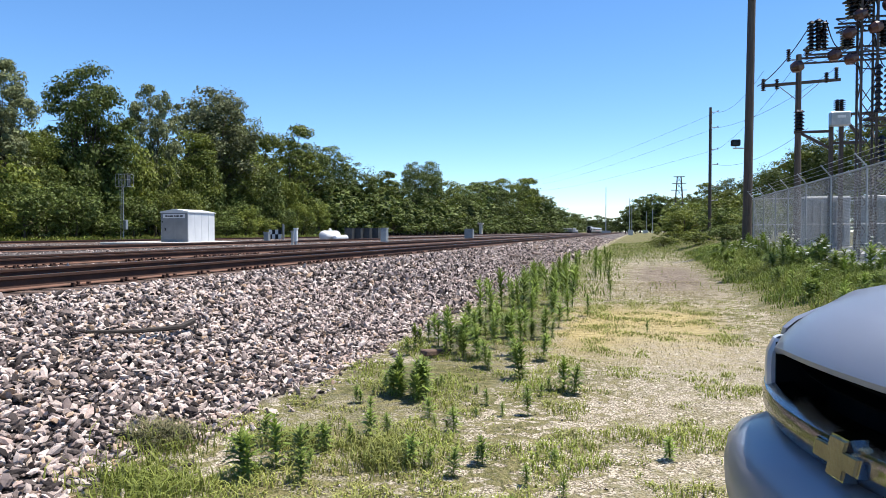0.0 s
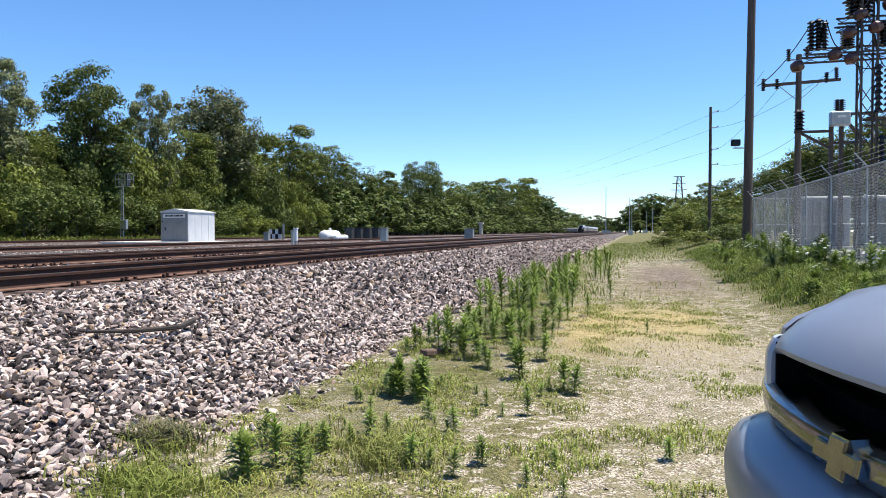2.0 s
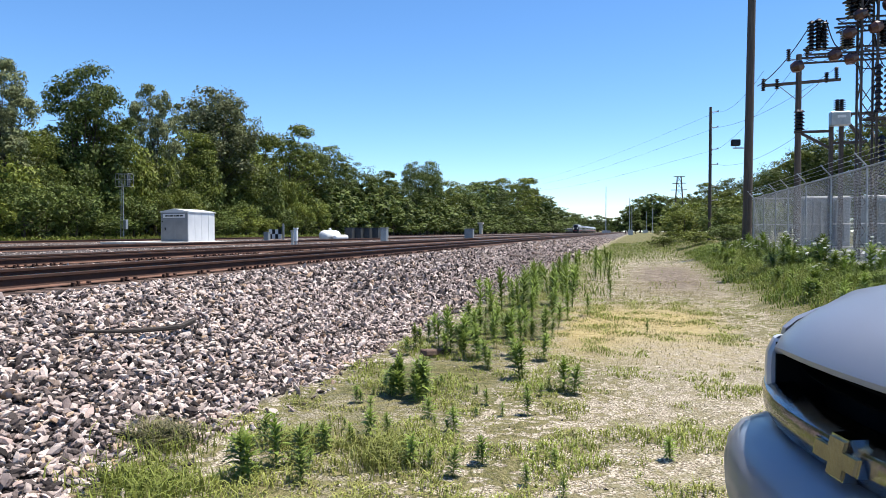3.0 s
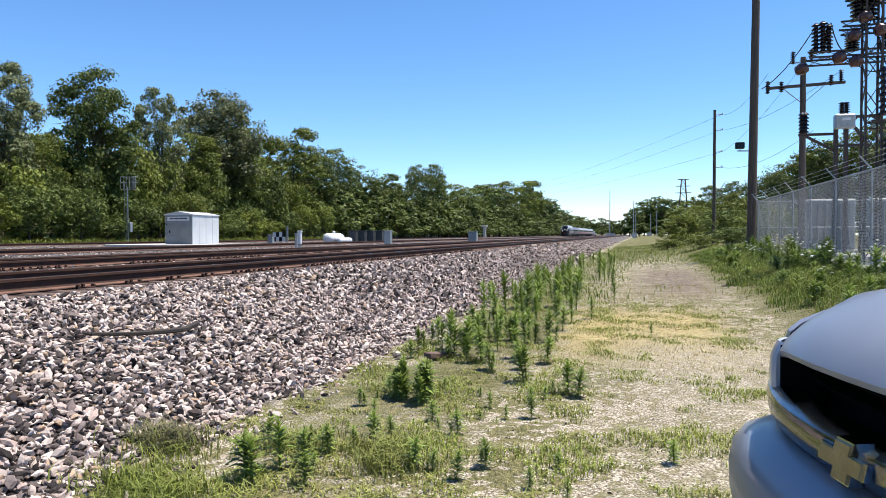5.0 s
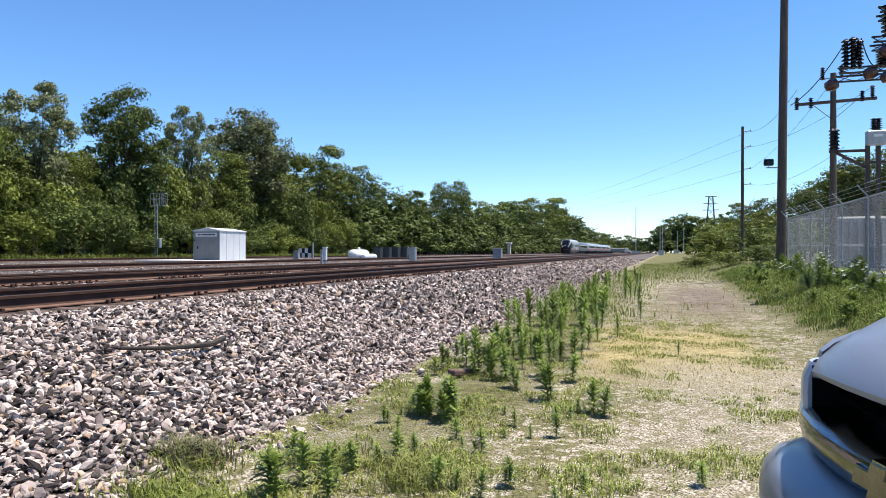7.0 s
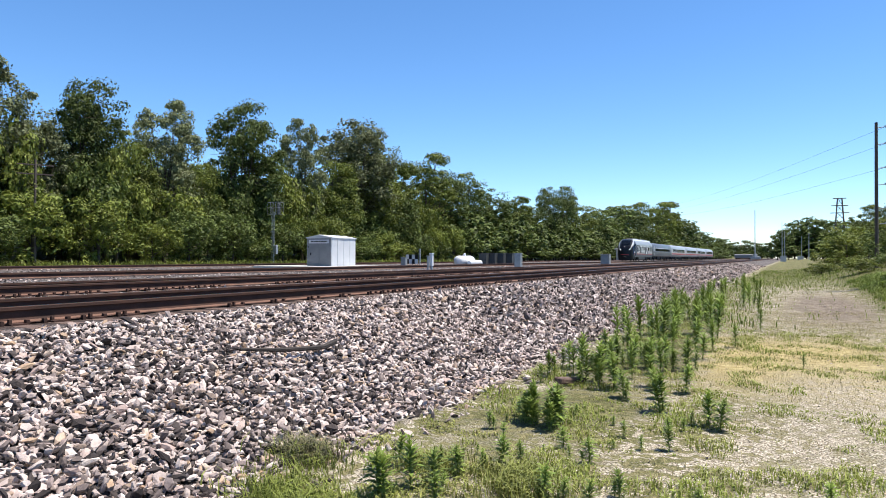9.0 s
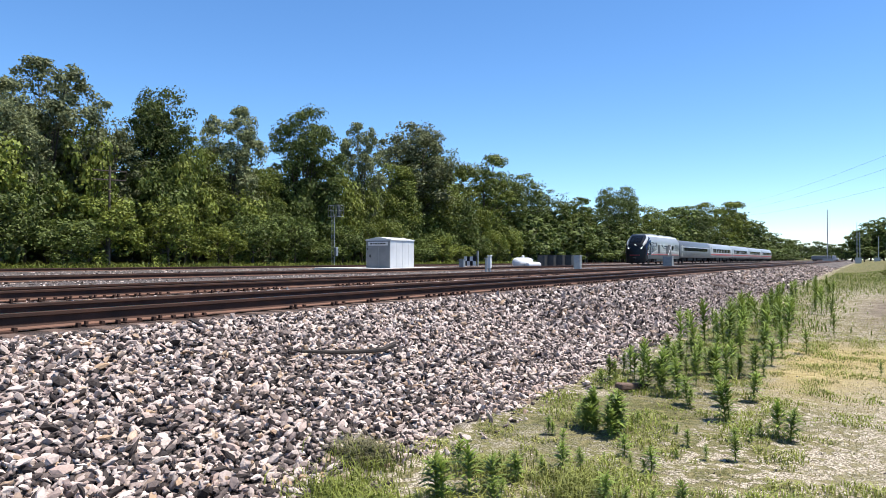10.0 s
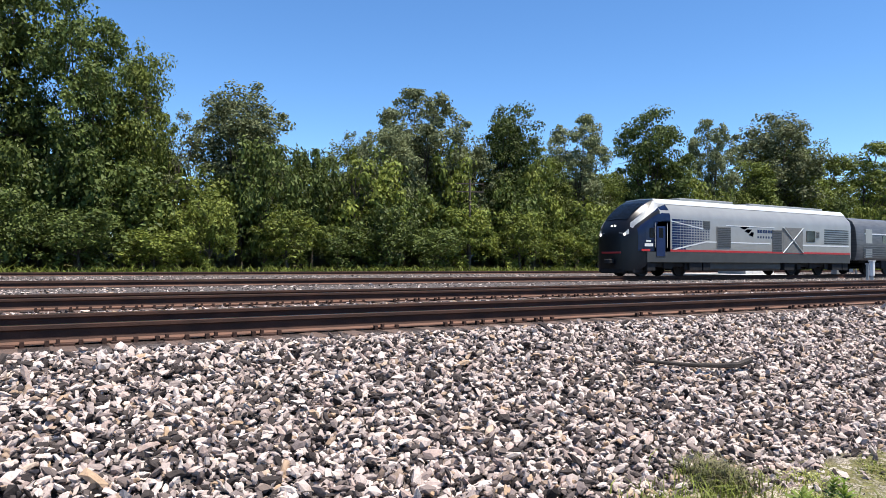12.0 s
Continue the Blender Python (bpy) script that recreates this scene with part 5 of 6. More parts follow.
        lathe(bm, [(0.03, -0.1), (0.21, -0.08), (0.21, 0.09), (0.08, 0.11), (0.02, 0.11)], 20, Matrix.Translation((-0.87, sy * 0.84, 0.39)) @ Matrix.Rotation(radians(-90 * sy), 4, "X"))
        part("rim", bm, M_galv, wheel)
    # grille cavity, bars and chrome bar
    bm = bmesh.new()
    sweep_y(bm, [(-0.06, 1.225), (-0.2, 1.2), (-0.22, 0.95), (-0.1, 0.86)], ys[1:-1], bow)
    part("grille_back", bm, M_grille, car, "black grille opening")
    bm = bmesh.new()
    for z in (1.12, 1.17, 0.9):
        sweep_y(bm, [(-0.13, z), (-0.12, z + 0.012), (-0.19, z + 0.02)], [-0.7, -0.5, -0.3, 0, 0.3, 0.5, 0.7], bow)
    bmesh.ops.solidify(bm, geom=bm.faces[:], thickness=0.008)
    bmesh.ops.recalc_face_normals(bm, faces=bm.faces)
    part("grille_slats", bm, M_grille, car)
    bm = bmesh.new()
    sweep_y(bm, [(-0.1, 1.075), (-0.02, 1.065), (0.012, 1.05), (0.02, 1.03), (0.012, 0.97), (-0.005, 0.945), (-0.08, 0.935)], [-0.87, -0.84, -0.75, -0.6, -0.45, -0.3, -0.15, 0, 0.15, 0.3, 0.45, 0.6, 0.75, 0.84, 0.87], bow)
    bmesh.ops.solidify(bm, geom=bm.faces[:], thickness=0.01)
    bmesh.ops.recalc_face_normals(bm, faces=bm.faces)
    part("grille_bar", bm, M_chrome, car, "chrome grille bar", smooth=True)
    # emblem: a slanted cross plate on a chrome backing

    def cross(s, x0, x1, name, material, label):
        pts = [(-0.125, 0.03), (-0.045, 0.03), (-0.03, 0.07), (0.06, 0.07), (0.045, 0.03), (0.125, 0.03), (0.105, -0.03), (0.045, -0.03), (0.03, -0.07), (-0.06, -0.07), (-0.045, -0.03), (-0.145, -0.03)]
        bm = bmesh.new()
        a = [bm.verts.new((x0, EY + y * s, 1.012 + z * s)) for y, z in pts]
        b = [bm.verts.new((x1, EY + y * s * 0.96, 1.012 + z * s * 0.94)) for y, z in pts]
        bm.faces.new(a)
        bm.faces.new(b[::-1])
        for i in range(12):
            bm.faces.new((a[i], a[(i + 1) % 12], b[(i + 1) % 12], b[i]))
        bmesh.ops.recalc_face_normals(bm, faces=bm.faces)
        return part(name, bm, material, car, label)

    cross(0.98, -0.02, 0.035, "emblem_backing", M_chrome, "chrome emblem rim")
    cross(0.85, 0.03, 0.043, "emblem", M_gold, "worn gold cross-shaped emblem")
    # bumper
    bm = bmesh.new()
    sweep_y(bm, [(-0.12, 0.93), (-0.02, 0.935), (0.08, 0.905), (0.135, 0.84), (0.15, 0.76), (0.145, 0.66), (0.11, 0.55), (0.05, 0.48), (-0.1, 0.46)], [-1.02, -1.0, -0.97, -0.9, -0.8, -0.6, -0.4, -0.2, 0, 0.2, 0.4, 0.6, 0.8, 0.9, 0.97, 1.0, 1.02], lambda y: 0.13 * (abs(y) / 0.75) ** 2.2 if abs(y) < 0.9 else 0.194 + 1.4 * (abs(y) - 0.9) + 10 * (abs(y) - 0.9) ** 2, lambda y: 0.07 * (abs(y) / 1.0) ** 4)
    bmesh.ops.solidify(bm, geom=bm.faces[:], thickness=0.012)
    bmesh.ops.recalc_face_normals(bm, faces=bm.faces)
    bumper = part("bumper", bm, M_car, car, smooth=True)
    part("bumper_seam", boxes((0.0, 0.14, -0.28, 0.28, 0.62, 0.74), bevel=0.01), M_grille, bumper, "black plate recess")
    # cabin, bed and rear
    bm = bmesh.new()
    loft(bm, [[(x, -w, z0), (x, w, z0), (x, w, z1 - 0.1), (x, w * k, z1), (x, -w * k, z1), (x, -w, z1 - 0.1)] for x, w, z0, z1, k in ((-1.3, 0.93, 0.5, 1.42, 0.95), (-1.9, 0.93, 0.45, 1.9, 0.8), (-2.2, 0.94, 0.45, 1.98, 0.78), (-3.6, 0.94, 0.45, 1.96, 0.78), (-3.85, 0.94, 0.45, 1.4, 0.95), (-5.6, 0.94, 0.5, 1.35, 0.97))])
    part("cab_and_bed", bm, M_car, car, smooth=True)
    bm = bmesh.new()
    bm.faces.new([bm.verts.new(p) for p in ((-1.36, -0.8, 1.49), (-1.36, 0.8, 1.49), (-1.87, 0.7, 1.9), (-1.87, -0.7, 1.9))])
    bmesh.ops.solidify(bm, geom=bm.faces[:], thickness=0.02)
    bmesh.ops.recalc_face_normals(bm, faces=bm.faces)
    part("windscreen", bm, M_glass, car)
    for sy in (1, -1):
        bm = bmesh.new()
        lathe(bm, [(0.2, -0.12), (0.37, -0.12), (0.39, -0.08), (0.39, 0.08), (0.37, 0.12), (0.2, 0.12)], 28, Matrix.Translation((-4.5, sy * 0.86, 0.39)) @ Matrix.Rotation(radians(90), 4, "X"))
        part("rear_wheel", bm, M_black, car, "black tyre", smooth=True)
    return car


parked_car()


# ---- weeds, grass and ballast ----
def weed_mesh(parent, seed, n=90, droop=0.25):
    """Upright stalk set with narrow leaves in a spiral, one metre tall."""
    r = np.random.default_rng(seed)
    v, f = [], []
    bend = r.normal(size=2) * 0.06

    def axis(t):
        return np.array([bend[0] * t * t, bend[1] * t * t, t])

    for i in range(n):
        t = 0.08 + 0.92 * (i / n) ** 0.85
        a = i * 2.4 + r.uniform(-0.3, 0.3)
        ln = (0.3 if t < 0.85 else 0.2) * r.uniform(0.7, 1.2) * (0.6 + 0.4 * math.sin(math.pi * min(1, t * 1.1)))
        up = 0.25 + 0.9 * t + r.uniform(-0.15, 0.15)
        d = np.array([math.cos(a), math.sin(a), 0])
        s = np.array([-math.sin(a), math.cos(a), 0]) * ln * 0.14
        p0 = axis(t)
        p1 = p0 + d * ln * 0.5 + np.array([0, 0, ln * 0.5 * up])
        p2 = p1 + d * ln * 0.5 + np.array([0, 0, ln * 0.5 * (up - droop - 0.4)])
        k = len(v)
        v += [p0 - s * 0.4, p0 + s * 0.4, p1 + s, p1 - s, p2 + s * 0.15, p2 - s * 0.15]
        f += [(k, k + 1, k + 2, k + 3), (k + 3, k + 2, k + 4, k + 5)]
    raw("leaves", v, f, M_weed, parent)
    bm = bmesh.new()
    pts = [axis(t) for t in (-0.03, 0.35, 0.7, 1.0)]
    for p, q, a, b in zip(pts, pts[1:], (0.014, 0.011, 0.007), (0.011, 0.007, 0.003)):
        rod(bm, p, q, a, b, 5)
    part("stalk", bm, M_weed, parent)


WEEDS = []
for k in range(4):
    w = empty("weed", pose(-2.2 + 0.3 * k, 9.2 + 0.5 * k, ground_z(-2.2 + 0.3 * k, 9.2 + 0.5 * k)) @ Matrix.Diagonal((0.5, 0.5, 0.5, 1)), "upright leafy green weed in gravelly soil", "weed", "weeds beside the track")
    weed_mesh(w, 50 + k, 52 + 8 * k, 0.15 + 0.1 * k)
    WEEDS.append(w)
rng = random.Random(11)


def plant(x, y, h, spread=1.0):
    c = copy_thing(rng.choice(WEEDS), Matrix.Identity(4))
    s = spread * h * rng.uniform(0.85, 1.2) * (1.15 if h < 0.3 else 1.05 if h < 0.6 else 0.85)
    c.matrix_basis = pose(x, y, ground_z(x, y) - 0.01, rng.uniform(-7, 7), rng.uniform(-7, 7), rng.uniform(0, 360)) @ Matrix.Diagonal((s, s, h, 1))


SPOTS = ((-0.69, 7.3, .36), (-1.19, 7.75, .46), (-2.58, 9.63, .57), (-2.88, 10.08, .43), (-2.22, 9.02, .53), (-2.41, 10.51, .48), (-2.94, 9.29, .36), (-2.92, 8.84, .25), (-1.73, 8.34, .35), (-2.11, 10.57, .35),
         (-2.05, 11.2, .37), (-1.82, 10.67, .48), (-1.5, 10.7, .35), (-2.5, 4.1, .34), (-2.37, 4.31, .37), (-2.75, 4.8, .26), (-2.2, 4.73, .23), (-1.98, 5.08, .26), (-1.5, 4.61, .24), (-1.42, 5.55, .21), (-1.02, 4.79, .22),
         (-0.91, 6.25, .23), (-2.57, 6.22, .19), (.22, 11.84, .23))
for x, y, h in SPOTS:
    plant(x, y, h)
    if h > 0.3:
        plant(x + rng.uniform(-.15, .15), y + rng.uniform(-.15, .15), h * rng.uniform(0.6, 0.95))
for x, y, h in ((.26, 5.26, .19), (-2.09, 8.63, .36), (-1.92, 8.69, .47), (-1.37, 8.44, .28), (-2.09, 4.11, .22), (-2.1, 4.97, .17), (-1.74, 5.91, .2), (-1.11, 8.89, .36), (-.86, 13.92, .44), (-.54, 17.5, .5), (-1.17, 4.52, .21), (-.67, 4.5, .15)):
    plant(x, y, h)
for k in range(13):  # thick clump
    plant(-2.21 + rng.uniform(-.2, .2), 6.56 + rng.uniform(-.18, .18), rng.uniform(.28, .42))
for k in range(46):  # tall stand
    plant(rng.gauss(-2.1, 0.4), rng.uniform(12.5, 20.5), rng.uniform(.55, 1.0), 0.9)
for k in range(26):
    plant(rng.uniform(-2.9, -1.2), rng.uniform(8.5, 13), rng.uniform(.25, .5))
for k in range(30):
    plant(rng.uniform(-2.6, -0.3), rng.uniform(3.6, 8), rng.uniform(.07, .17))
for k in range(30):
    y = rng.uniform(20, 46)
    plant(rng.uniform(-2.9, -0.8), y, rng.uniform(.4, .9))
for k in range(110):  # on the bank by the fence, thickest at the wire
    x, y = 5.65 - 2.2 * rng.random() ** 1.8, rng.uniform(12, 38)
    plant(x, y, rng.uniform(.3, .6) + 0.5 * step(4.6, 5.6, x) * rng.random(), rng.uniform(1.2, 2.0))


def wildflower():
    """Wiry forked stem with flat white flower heads, one metre tall."""
    w = empty("wildflower", pose(4.9, 24.4, ground_z(4.9, 24.4)), "white umbel wildflower on a wiry green stem", "wildflower", "wildflowers on the bank")
    tips = ((0.0, 0.0, 1.0), (0.16, 0.05, 0.86), (-0.13, 0.1, 0.9), (0.05, -0.17, 0.8))
    part("stem", rods(((0, 0, -0.02), (0, 0, 0.55), 0.009), *[((0, 0, 0.5), t, 0.006) for t in tips], n=5), M_weed, w)
    for x, y, z in tips:
        bm = bmesh.new()
        lathe(bm, [(0.01, z - 0.02), (0.036, z), (0.04, z + 0.012), (0.02, z + 0.022)], 9, Matrix.Translation((x, y, 0)))
        part("flower_head", bm, M_petal, w, "flat white flower head")
    return w


M_petal = mat("white_petals", (0.624, 0.624, 0.562), (0.515, 0.53, 0.452), 60, 0.8, fine=0.2)
flower = wildflower()
for k in range(18):
    x, y = rng.uniform(3.7, 5.5), rng.uniform(15, 36)
    c = copy_thing(flower, Matrix.Identity(4))
    h = rng.uniform(0.55, 1.0)
    c.matrix_basis = pose(x, y, ground_z(x, y), rng.uniform(-8, 8), rng.uniform(-8, 8), rng.uniform(0, 360)) @ Matrix.Diagonal((1.1, 1.1, h, 1))


def blades(name, n, where, height, wide, material, label, category, seed, lean=0.45):
    """Loose grass blades, each a bent strip."""
    r = np.random.default_rng(seed)
    pts = []
    while len(pts) < n:
        x, y, s = where(r)
        if s > 0:
            pts.append((x, y, ground_z(x, y), s))
    p = np.array(pts)
    a = r.uniform(0, 2 * math.pi, n)
    d = np.stack([np.cos(a), np.sin(a), np.zeros(n)], 1)
    s = np.stack([-np.sin(a), np.cos(a), np.zeros(n)], 1) * (wide * r.uniform(0.6, 1.4, n))[:, None]
    h = (height * p[:, 3] * r.uniform(0.5, 1.3, n))[:, None]
    b = p[:, :3] - [0, 0, 0.01]
    m = b + d * h * 0.25 * lean + np.array([0, 0, 1]) * h * 0.6
    t = b + d * h * lean * r.uniform(0.6, 1.8, (n, 1)) + np.array([0, 0, 1]) * h * r.uniform(0.6, 1.0, (n, 1))
    v = np.stack([b - s, b + s, m + s * 0.8, m - s * 0.8, t + s * 0.1, t - s * 0.1], 1).reshape(-1, 3)
    k = np.arange(n)[:, None] * 6
    f = np.concatenate([k + [0, 1, 2, 3], k + [3, 2, 4, 5]])
    return tagged(raw(name, v, f, material), label, category, kind="stuff")


def patchy(x, y, scale=1.1, cut=0.0):
    scale *= 1.6
    return noise.noise((x * scale, y * scale, 3.3)) + 0.5 * noise.noise((x * scale * 3, y * scale * 3, 1)) - cut


def verge(r):
    y = 2.2 + 16 * r.uniform() ** 1.7
    x = r.uniform(-3.35, 2.4)
    ok = patchy(x, y, 1.1, -0.02 if x < -0.4 else 0.14)
    return x, y, (0.5 + min(1, ok * 2)) if ok > 0 else 0


def straw(r):
    y = r.uniform(3, 24)
    x = r.uniform(-2.4, 2.0)
    ok = patchy(x + 9, y, 0.8, 0.12 if y < 9 else -0.2)
    return x, y, 1.0 if ok > 0 else 0


def bank(r):
    y = r.uniform(7, 44)
    x = 2.3 + 3.6 * r.uniform() ** 0.8
    if x < 3.0 + 0.9 * noise.noise((y * 0.45, 7, 2)) + 0.4 * noise.noise((y * 1.7, 7, 2)):
        return x, y, 0.25 if r.uniform() < 0.35 else 0
    return x, y, 0.6 + 0.9 * step(2.3, 5.0, x) + max(0, patchy(x, y, 0.6))


def far_verge(r):
    y = r.uniform(18, 90)
    x = r.uniform(-3.4, 5.0) if y < 60 else r.uniform(-2.5, 7)
    worn = y < 37 and -0.6 < x + 0.8 * noise.noise((x, y * 0.4, 8)) < 2.9
    return x, y, 0.0 if worn and r.uniform() < 0.94 else 0.5 + 0.6 * max(0.0, patchy(x, y, 0.3, -0.3))


def wood_edge(r):
    return r.uniform(-49.8, -46.6), r.uniform(-8, 130), r.uniform(0.4, 1.2)


blades("grass", 44000, verge, 0.06, 0.005, M_grass, "short patchy green grass on gravelly soil", "grass", 1, 0.8)
blades("dry_grass", 16000, straw, 0.06, 0.003, M_straw, "short dry yellow grass on the gravel lane", "grass", 2, 1.2)
blades("long_grass", 34000, bank, 0.2, 0.008, M_bank, "long green grass on the bank below the fence", "grass", 3, 0.7)
blades("lane_grass", 16000, far_verge, 0.22, 0.01, M_bank, "grass along the far lane", "grass", 4, 0.6)
blades("edge_growth", 18000, wood_edge, 0.6, 0.05, M_leafbush, "bright low growth along the edge of the wood", "undergrowth", 5, 0.6)


def clump(r):
    cx, cy, w = ((-3.2, 3.85, 0.16), (-2.9, 3.7, 0.16), (-1.85, 4.95, 0.16), (-1.7, 4.6, 0.14), (-2.5, 4.9, 0.15), (-3.4, 4.5, 0.18))[int(r.integers(6))]
    return r.normal(cx, w), r.normal(cy, w), r.uniform(0.6, 1.2)


blades("grass_tuft", 2600, clump, 0.14, 0.005, M_grass, "bright green grass tufts at the ballast's foot", "grass", 6, 0.7)


def scrub(r):
    return r.normal(-3.5, 0.1), r.normal(4.6, 0.08), r.uniform(0.5, 1.2)


blades("dry_scrub", 1500, scrub, 0.15, 0.004, mat("olive_dry_stem", (0.17, 0.15, 0.07), (0.1, 0.1, 0.045), 9, 0.85, island=0.4), "low olive-brown dry scrub at the ballast's foot", "scrub", 7, 0.9)


def stone_mat(name, kind, socket):
    m = mat(name, (0.5, 0.5, 0.5), (0.38, 0.38, 0.38), 14, 0.9, bump=0.35, bscale=60, fine=0.15, spec=0.25, coords="Object")
    t = m.node_tree
    o, r, mx = t.nodes.new(kind), t.nodes.new("ShaderNodeValToRGB"), t.nodes.new("ShaderNodeMix")
    # Wide dark-to-bright spread also stands in for shadowed gaps and sunlit tops.
    stops = [(0.0, (0.035, 0.028, 0.027)), (0.2, (0.085, 0.068, 0.062)), (0.32, (0.2, 0.158, 0.145)), (0.4, (0.46, 0.37, 0.335)), (0.56, (0.64, 0.53, 0.475)), (0.72, (0.76, 0.65, 0.59)), (0.82, (0.52, 0.39, 0.34)), (0.89, (0.2, 0.165, 0.16)), (0.95, (0.52, 0.36, 0.235)), (1.0, (0.8, 0.71, 0.65))]
    e = r.color_ramp.elements
    while len(e) < len(stops):
        e.new(0.5)
    for el, (p, c) in zip(e, stops):
        el.position, el.color = p, (*c, 1)
    t.links.new(o.outputs[socket], r.inputs[0])
    mx.data_type, mx.blend_type = "RGBA", "MULTIPLY"
    mx.inputs["Factor"].default_value = 1.0
    b = t.nodes["Principled BSDF"]
    old = b.inputs["Base Color"].links[0].from_socket
    dbl = t.nodes.new("ShaderNodeHueSaturation")
    dbl.inputs["Value"].default_value = 1.64
    t.links.new(old, dbl.inputs["Color"])
    t.links.new(dbl.outputs[0], mx.inputs["A"])
    t.links.new(r.outputs[0], mx.inputs["B"])
    t.links.new(mx.outputs["Result"], b.inputs["Base Color"])
    return m


M_stone = stone_mat("crushed_ballast_stone", "ShaderNodeNewGeometry", "Random Per Island")
M_stone_one = stone_mat("single_ballast_stone", "ShaderNodeObjectInfo", "Random")
bmi = bmesh.new()
bmesh.ops.create_icosphere(bmi, subdivisions=1, radius=1.0)
ICO_V = np.array([v.co[:] for v in bmi.verts])
ICO_F = np.array([[v.index for v in f.verts] for f in bmi.faces])
bmi.free()
OCT_V = np.array([(1, 0.2, 0), (-1, -0.1, 0.1), (0.1, 1, 0), (-0.2, -1, 0.1), (0.3, 0, 1), (-0.1, 0.2, -1)], float)
OCT_F = np.array([(0, 2, 4), (2, 1, 4), (1, 3, 4), (3, 0, 4), (2, 0, 5), (1, 2, 5), (3, 1, 5), (0, 3, 5)])


def rock_shapes(n, seed, ball):
    """Angular lumps: a ball cut flat by a few random planes."""
    r = np.random.default_rng(seed)
    out = []
    for _ in range(n):
        v = ball * r.uniform(0.72, 1.28, (len(ball), 1))
        for _ in range(5):
            d = r.normal(size=3)
            d /= np.linalg.norm(d)
            k = r.uniform(0.35, 0.75)
            over = np.maximum(v @ d - k, 0)
            v = v - over[:, None] * d
        out.append(v * np.array([1.25, r.uniform(0.6, 0.95), r.uniform(0.36, 0.64)]))
    return out


SHAPES = rock_shapes(14, 9, ICO_V)
PLAIN = rock_shapes(14, 10, OCT_V)


def turns(r, n, tilt):
    """Random rotation matrices, any turn about z, some tilt."""
    a, b, c = r.uniform(0, 2 * math.pi, n), r.normal(0, tilt, n), r.normal(0, tilt, n)
    ca, sa, cb, sb, cc, sc = np.cos(a), np.sin(a), np.cos(b), np.sin(b), np.cos(c), np.sin(c)
    o, i = np.zeros(n), np.ones(n)
    Rz = np.stack([ca, -sa, o, sa, ca, o, o, o, i], 1).reshape(-1, 3, 3)
    Rx = np.stack([i, o, o, o, cb, -sb, o, sb, cb], 1).reshape(-1, 3, 3)
    Ry = np.stack([cc, o, sc, o, i, o, -sc, o, cc], 1).reshape(-1, 3, 3)
    return Rx @ Ry @ Rz


def stones(name, n, x0, x1, y0, y1, size, seed, parent, lift=0.3, power=1.0, tilt=0.45, plain=True):
    shapes, tri = (PLAIN, OCT_F) if plain else (SHAPES, ICO_F)
    nv = len(shapes[0])
    r = np.random.default_rng(seed)
    x = r.uniform(x0, x1, n)
    y = y0 + (y1 - y0) * r.uniform(0, 1, n) ** power
    keep = np.array([a < -3.3 - 0.28 * noise.noise((b * 0.9, 4, 0)) or r.uniform() < 0.10 for a, b in zip(x, y)])
    x, y = x[keep], y[keep]
    n = len(x)
    s = size * np.exp(r.normal(0, 0.25, n))
    z = np.array([ground_z(a, b) for a, b in zip(x, y)]) + s * lift * r.uniform(-3.2, 1.7, n)
    R = turns(r, n, tilt)
    pick = r.integers(0, len(shapes), n)
    base = np.array(shapes)[pick] * s[:, None, None]
    v = np.einsum("nij,nkj->nki", R, base) + np.stack([x, y, z], 1)[:, None, :]
    f = (np.arange(n)[:, None, None] * nv + tri[None]).reshape(-1, 3)
    ob = raw(name, v.reshape(-1, 3), f, M_stone, parent)
    return tagged(ob, kind="stuff")


ballast = empty("ballast", pose(0, 0, 0), "pale pink and grey crushed stone ballast bank of the railway", "ballast", kind="structure")
stones("loose_stones", 41000, -7.05, -3.0, -1.6, 12, 0.04, 21, ballast, 0.3, 1.0, 0.6, plain=False)
stones("loose_stones", 22000, -7.05, -3.0, 12, 42, 0.056, 22, ballast, 0.3, 1.25, 0.75)
stones("loose_stones", 9000, -7.1, -3.0, 42, 130, 0.09, 23, ballast, 0.4, 1.4)
stones("loose_stones", 9000, -12.7, -9.5, -2, 40, 0.05, 24, ballast, 0.15, 1.5)
stones("loose_stones", 15000, -25.2, -15.2, -3, 70, 0.055, 25, ballast, 0.2, 1.5)
stones("loose_stones", 10000, -42.5, -27.6, -4, 80, 0.065, 26, ballast, 0.2, 1.5)
# a few small stones strewn on the lane
stones("strewn_stones", 15000, -3.2, 2.6, 2.4, 14, 0.014, 27, ballast, 0.2, 1.6)
one = []
for v in SHAPES:
    me = bpy.data.meshes.new("stone")
    me.from_pydata([tuple(q) for q in v], [], [tuple(int(i) for i in q) for q in ICO_F])
    me.materials.append(M_stone_one)
    one.append(me)
rs = random.Random(77)
for k in range(290):
    x, y = rs.uniform(-4.9, -3.45), rs.uniform(1.2, 6.2)
    o = new("stone", one[k % len(one)])
    o.parent = ballast
    s = 0.05 * math.exp(rs.gauss(0, 0.28))
    o.matrix_basis = pose(x, y, ground_z(x, y) + s * 0.3, rs.gauss(0, 25), rs.gauss(0, 25), rs.uniform(0, 360)) @ Matrix.Diagonal((s, s, s, 1))

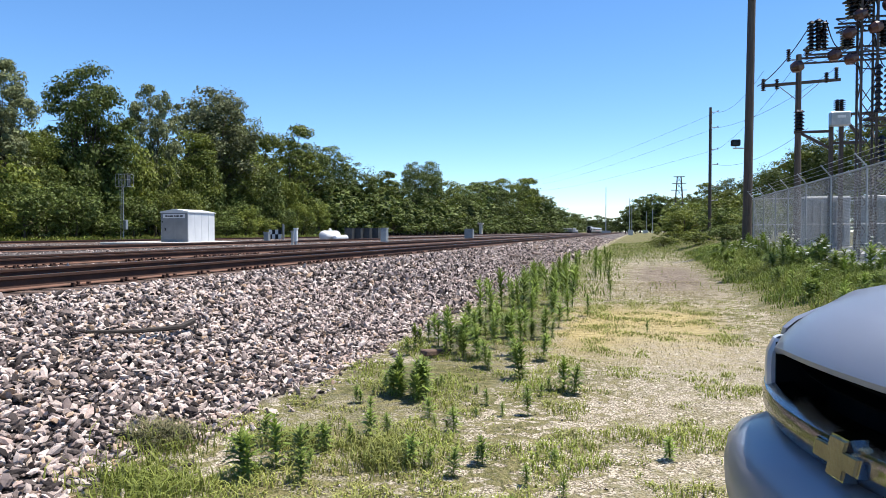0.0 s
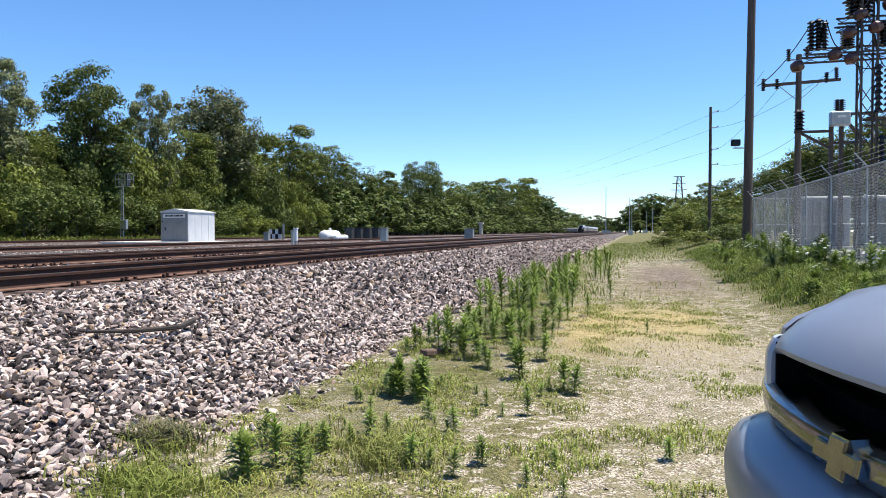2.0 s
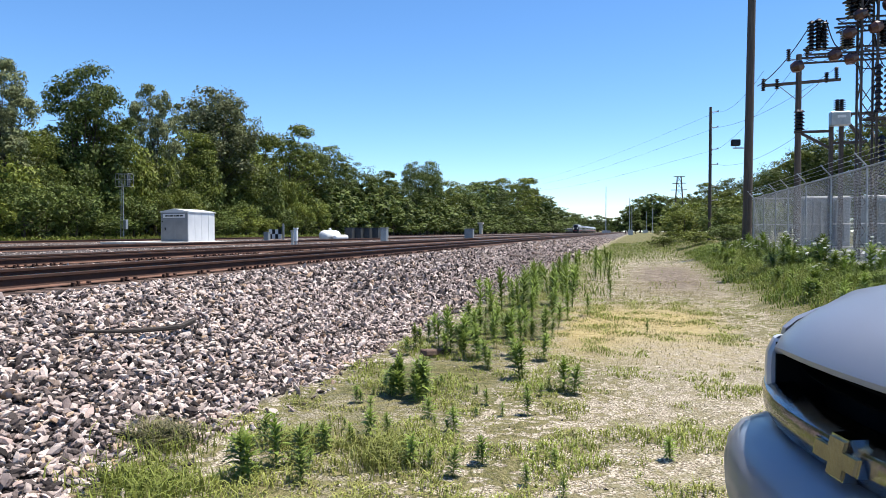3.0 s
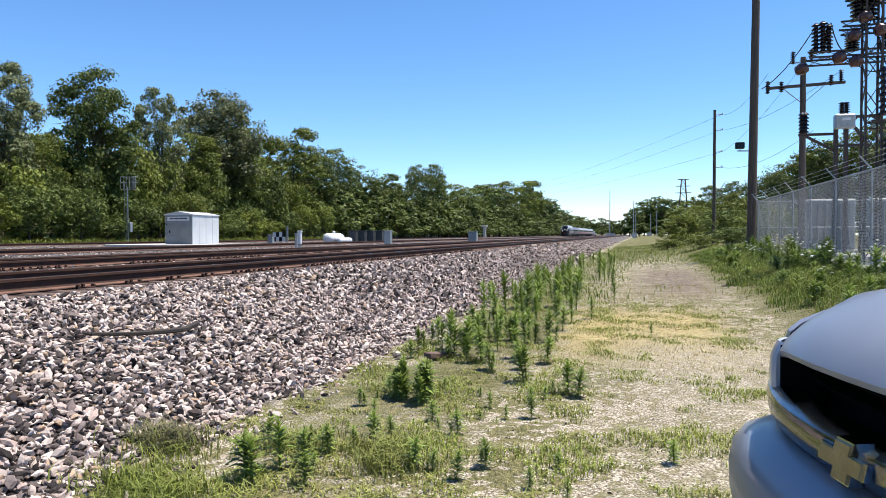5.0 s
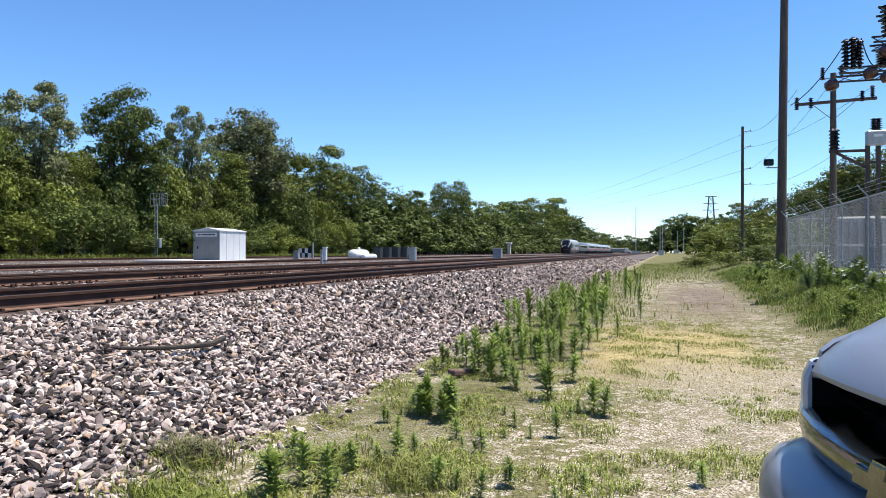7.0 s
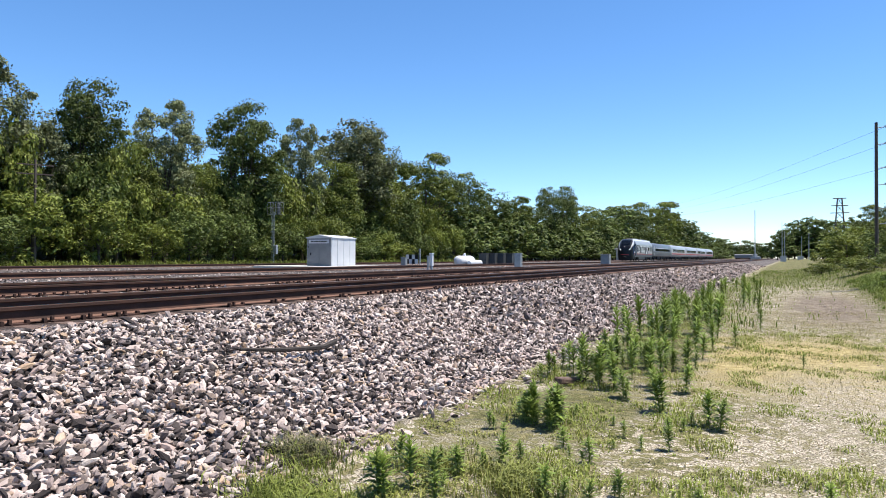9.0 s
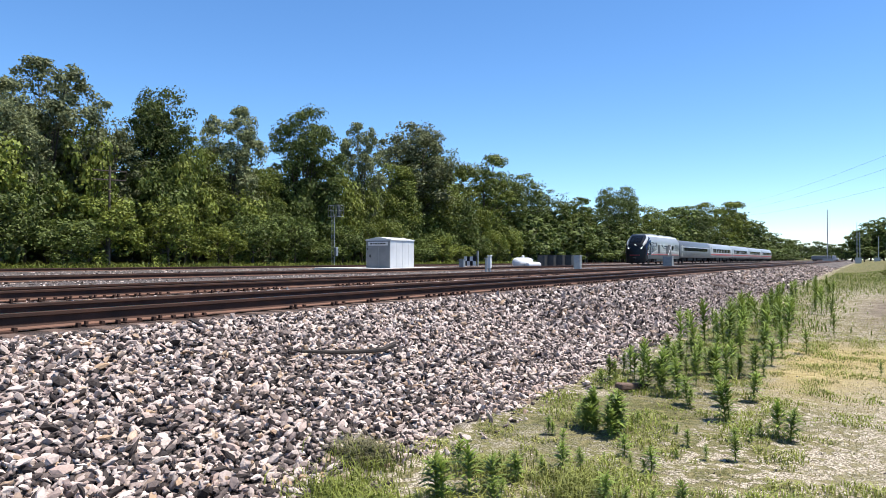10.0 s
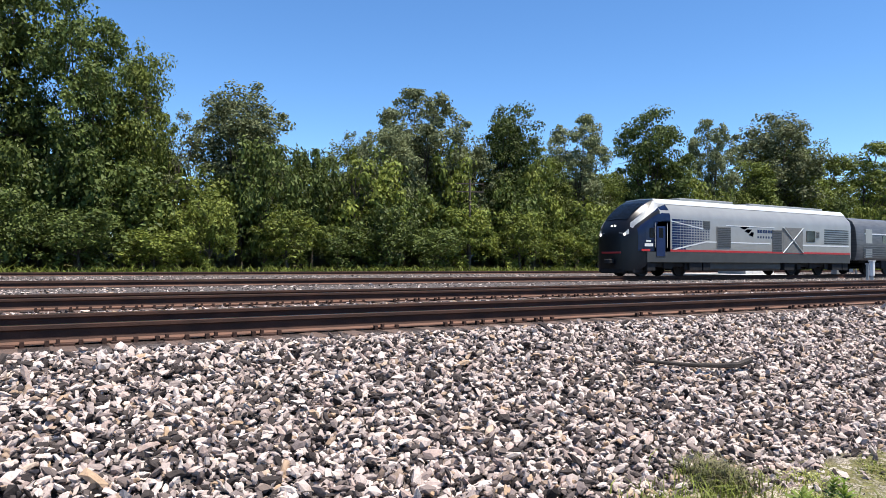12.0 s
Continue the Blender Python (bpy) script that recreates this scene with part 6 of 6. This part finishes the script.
# ---- ties, plates and spikes ----
tie_bm = boxes((-1.3, 1.3, -0.115, 0.115, -0.2, 0.0), bevel=0.012)
tie_me = bpy.data.meshes.new("tie")
tie_bm.to_mesh(tie_me)
tie_me.materials.append(M_tie)
plate_bm = boxes((-0.19, 0.19, -0.09, 0.09, 0.0, 0.02), (0.085, 0.12, -0.07, -0.035, 0.02, 0.065), (-0.12, -0.085, 0.035, 0.07, 0.02, 0.065), (0.078, 0.125, -0.165, -0.125, -0.01, 0.05), (0.078, 0.125, 0.125, 0.165, -0.01, 0.05), (-0.125, -0.078, -0.165, -0.125, -0.01, 0.05), (-0.125, -0.078, 0.125, 0.165, -0.01, 0.05))
plate_me = bpy.data.meshes.new("tie_plate")
plate_bm.to_mesh(plate_me)
plate_me.materials.append(M_rust)
for tr in tracks[:2]:
    for k in range(90):
        y = -1.6 + k * 0.495
        t = new("tie", tie_me)
        t.parent = tr
        t.location = (rs.uniform(-0.03, 0.03), y + rs.uniform(-0.02, 0.02), -0.2)
        for sx in (-0.7545, 0.7545):
            if k < 70 and rs.random() < 0.72:
                p = new("tie_plate", plate_me)
                p.parent = tr
                p.location = (sx, y, -0.2)

# ---- wood on the ballast ----
st = bmesh.new()
pts = [(-5.46, 5.98, 0.5), (-5.28, 6.26, 0.47), (-5.18, 6.48, 0.455), (-5.14, 6.79, 0.435), (-5.13, 7.08, 0.42), (-5.17, 7.38, 0.45)]
cable(st, [(x, y, z + 0.02) for x, y, z in pts], 0.018, 0.036, 7)
rod(st, (-5.14, 6.85, 0.44), (-5.24, 7.22, 0.49), 0.012, 0.005, 5)
tagged(link("driftwood_stick", st, mat("dark_wet_wood", (0.0351, 0.0265, 0.0218), (0.0195, 0.0148, 0.0125), 8, 0.85, bump=0.5), smooth=True), "long dark weathered stick lying on the ballast", "stick")
for x, y, a, ln in ((-2.5, 8.78, 65, 0.5), (-5.3, 32, 70, 1.3), (-3.6, 34, 50, 1.2), (-4.9, 37, 80, 1.6), (-4.4, 30, 20, 0.9)):
    w = tagged(link("wood_scrap", boxes((-ln / 2, ln / 2, -0.06, 0.06, -0.03, 0.045), bevel=0.015), M_tie), "broken dark timber scrap lying on the stones", "timber scrap", "timber scraps")
    w.matrix_basis = pose(x, y, ground_z(x, y) + 0.05, 4, 6, a)


motions()
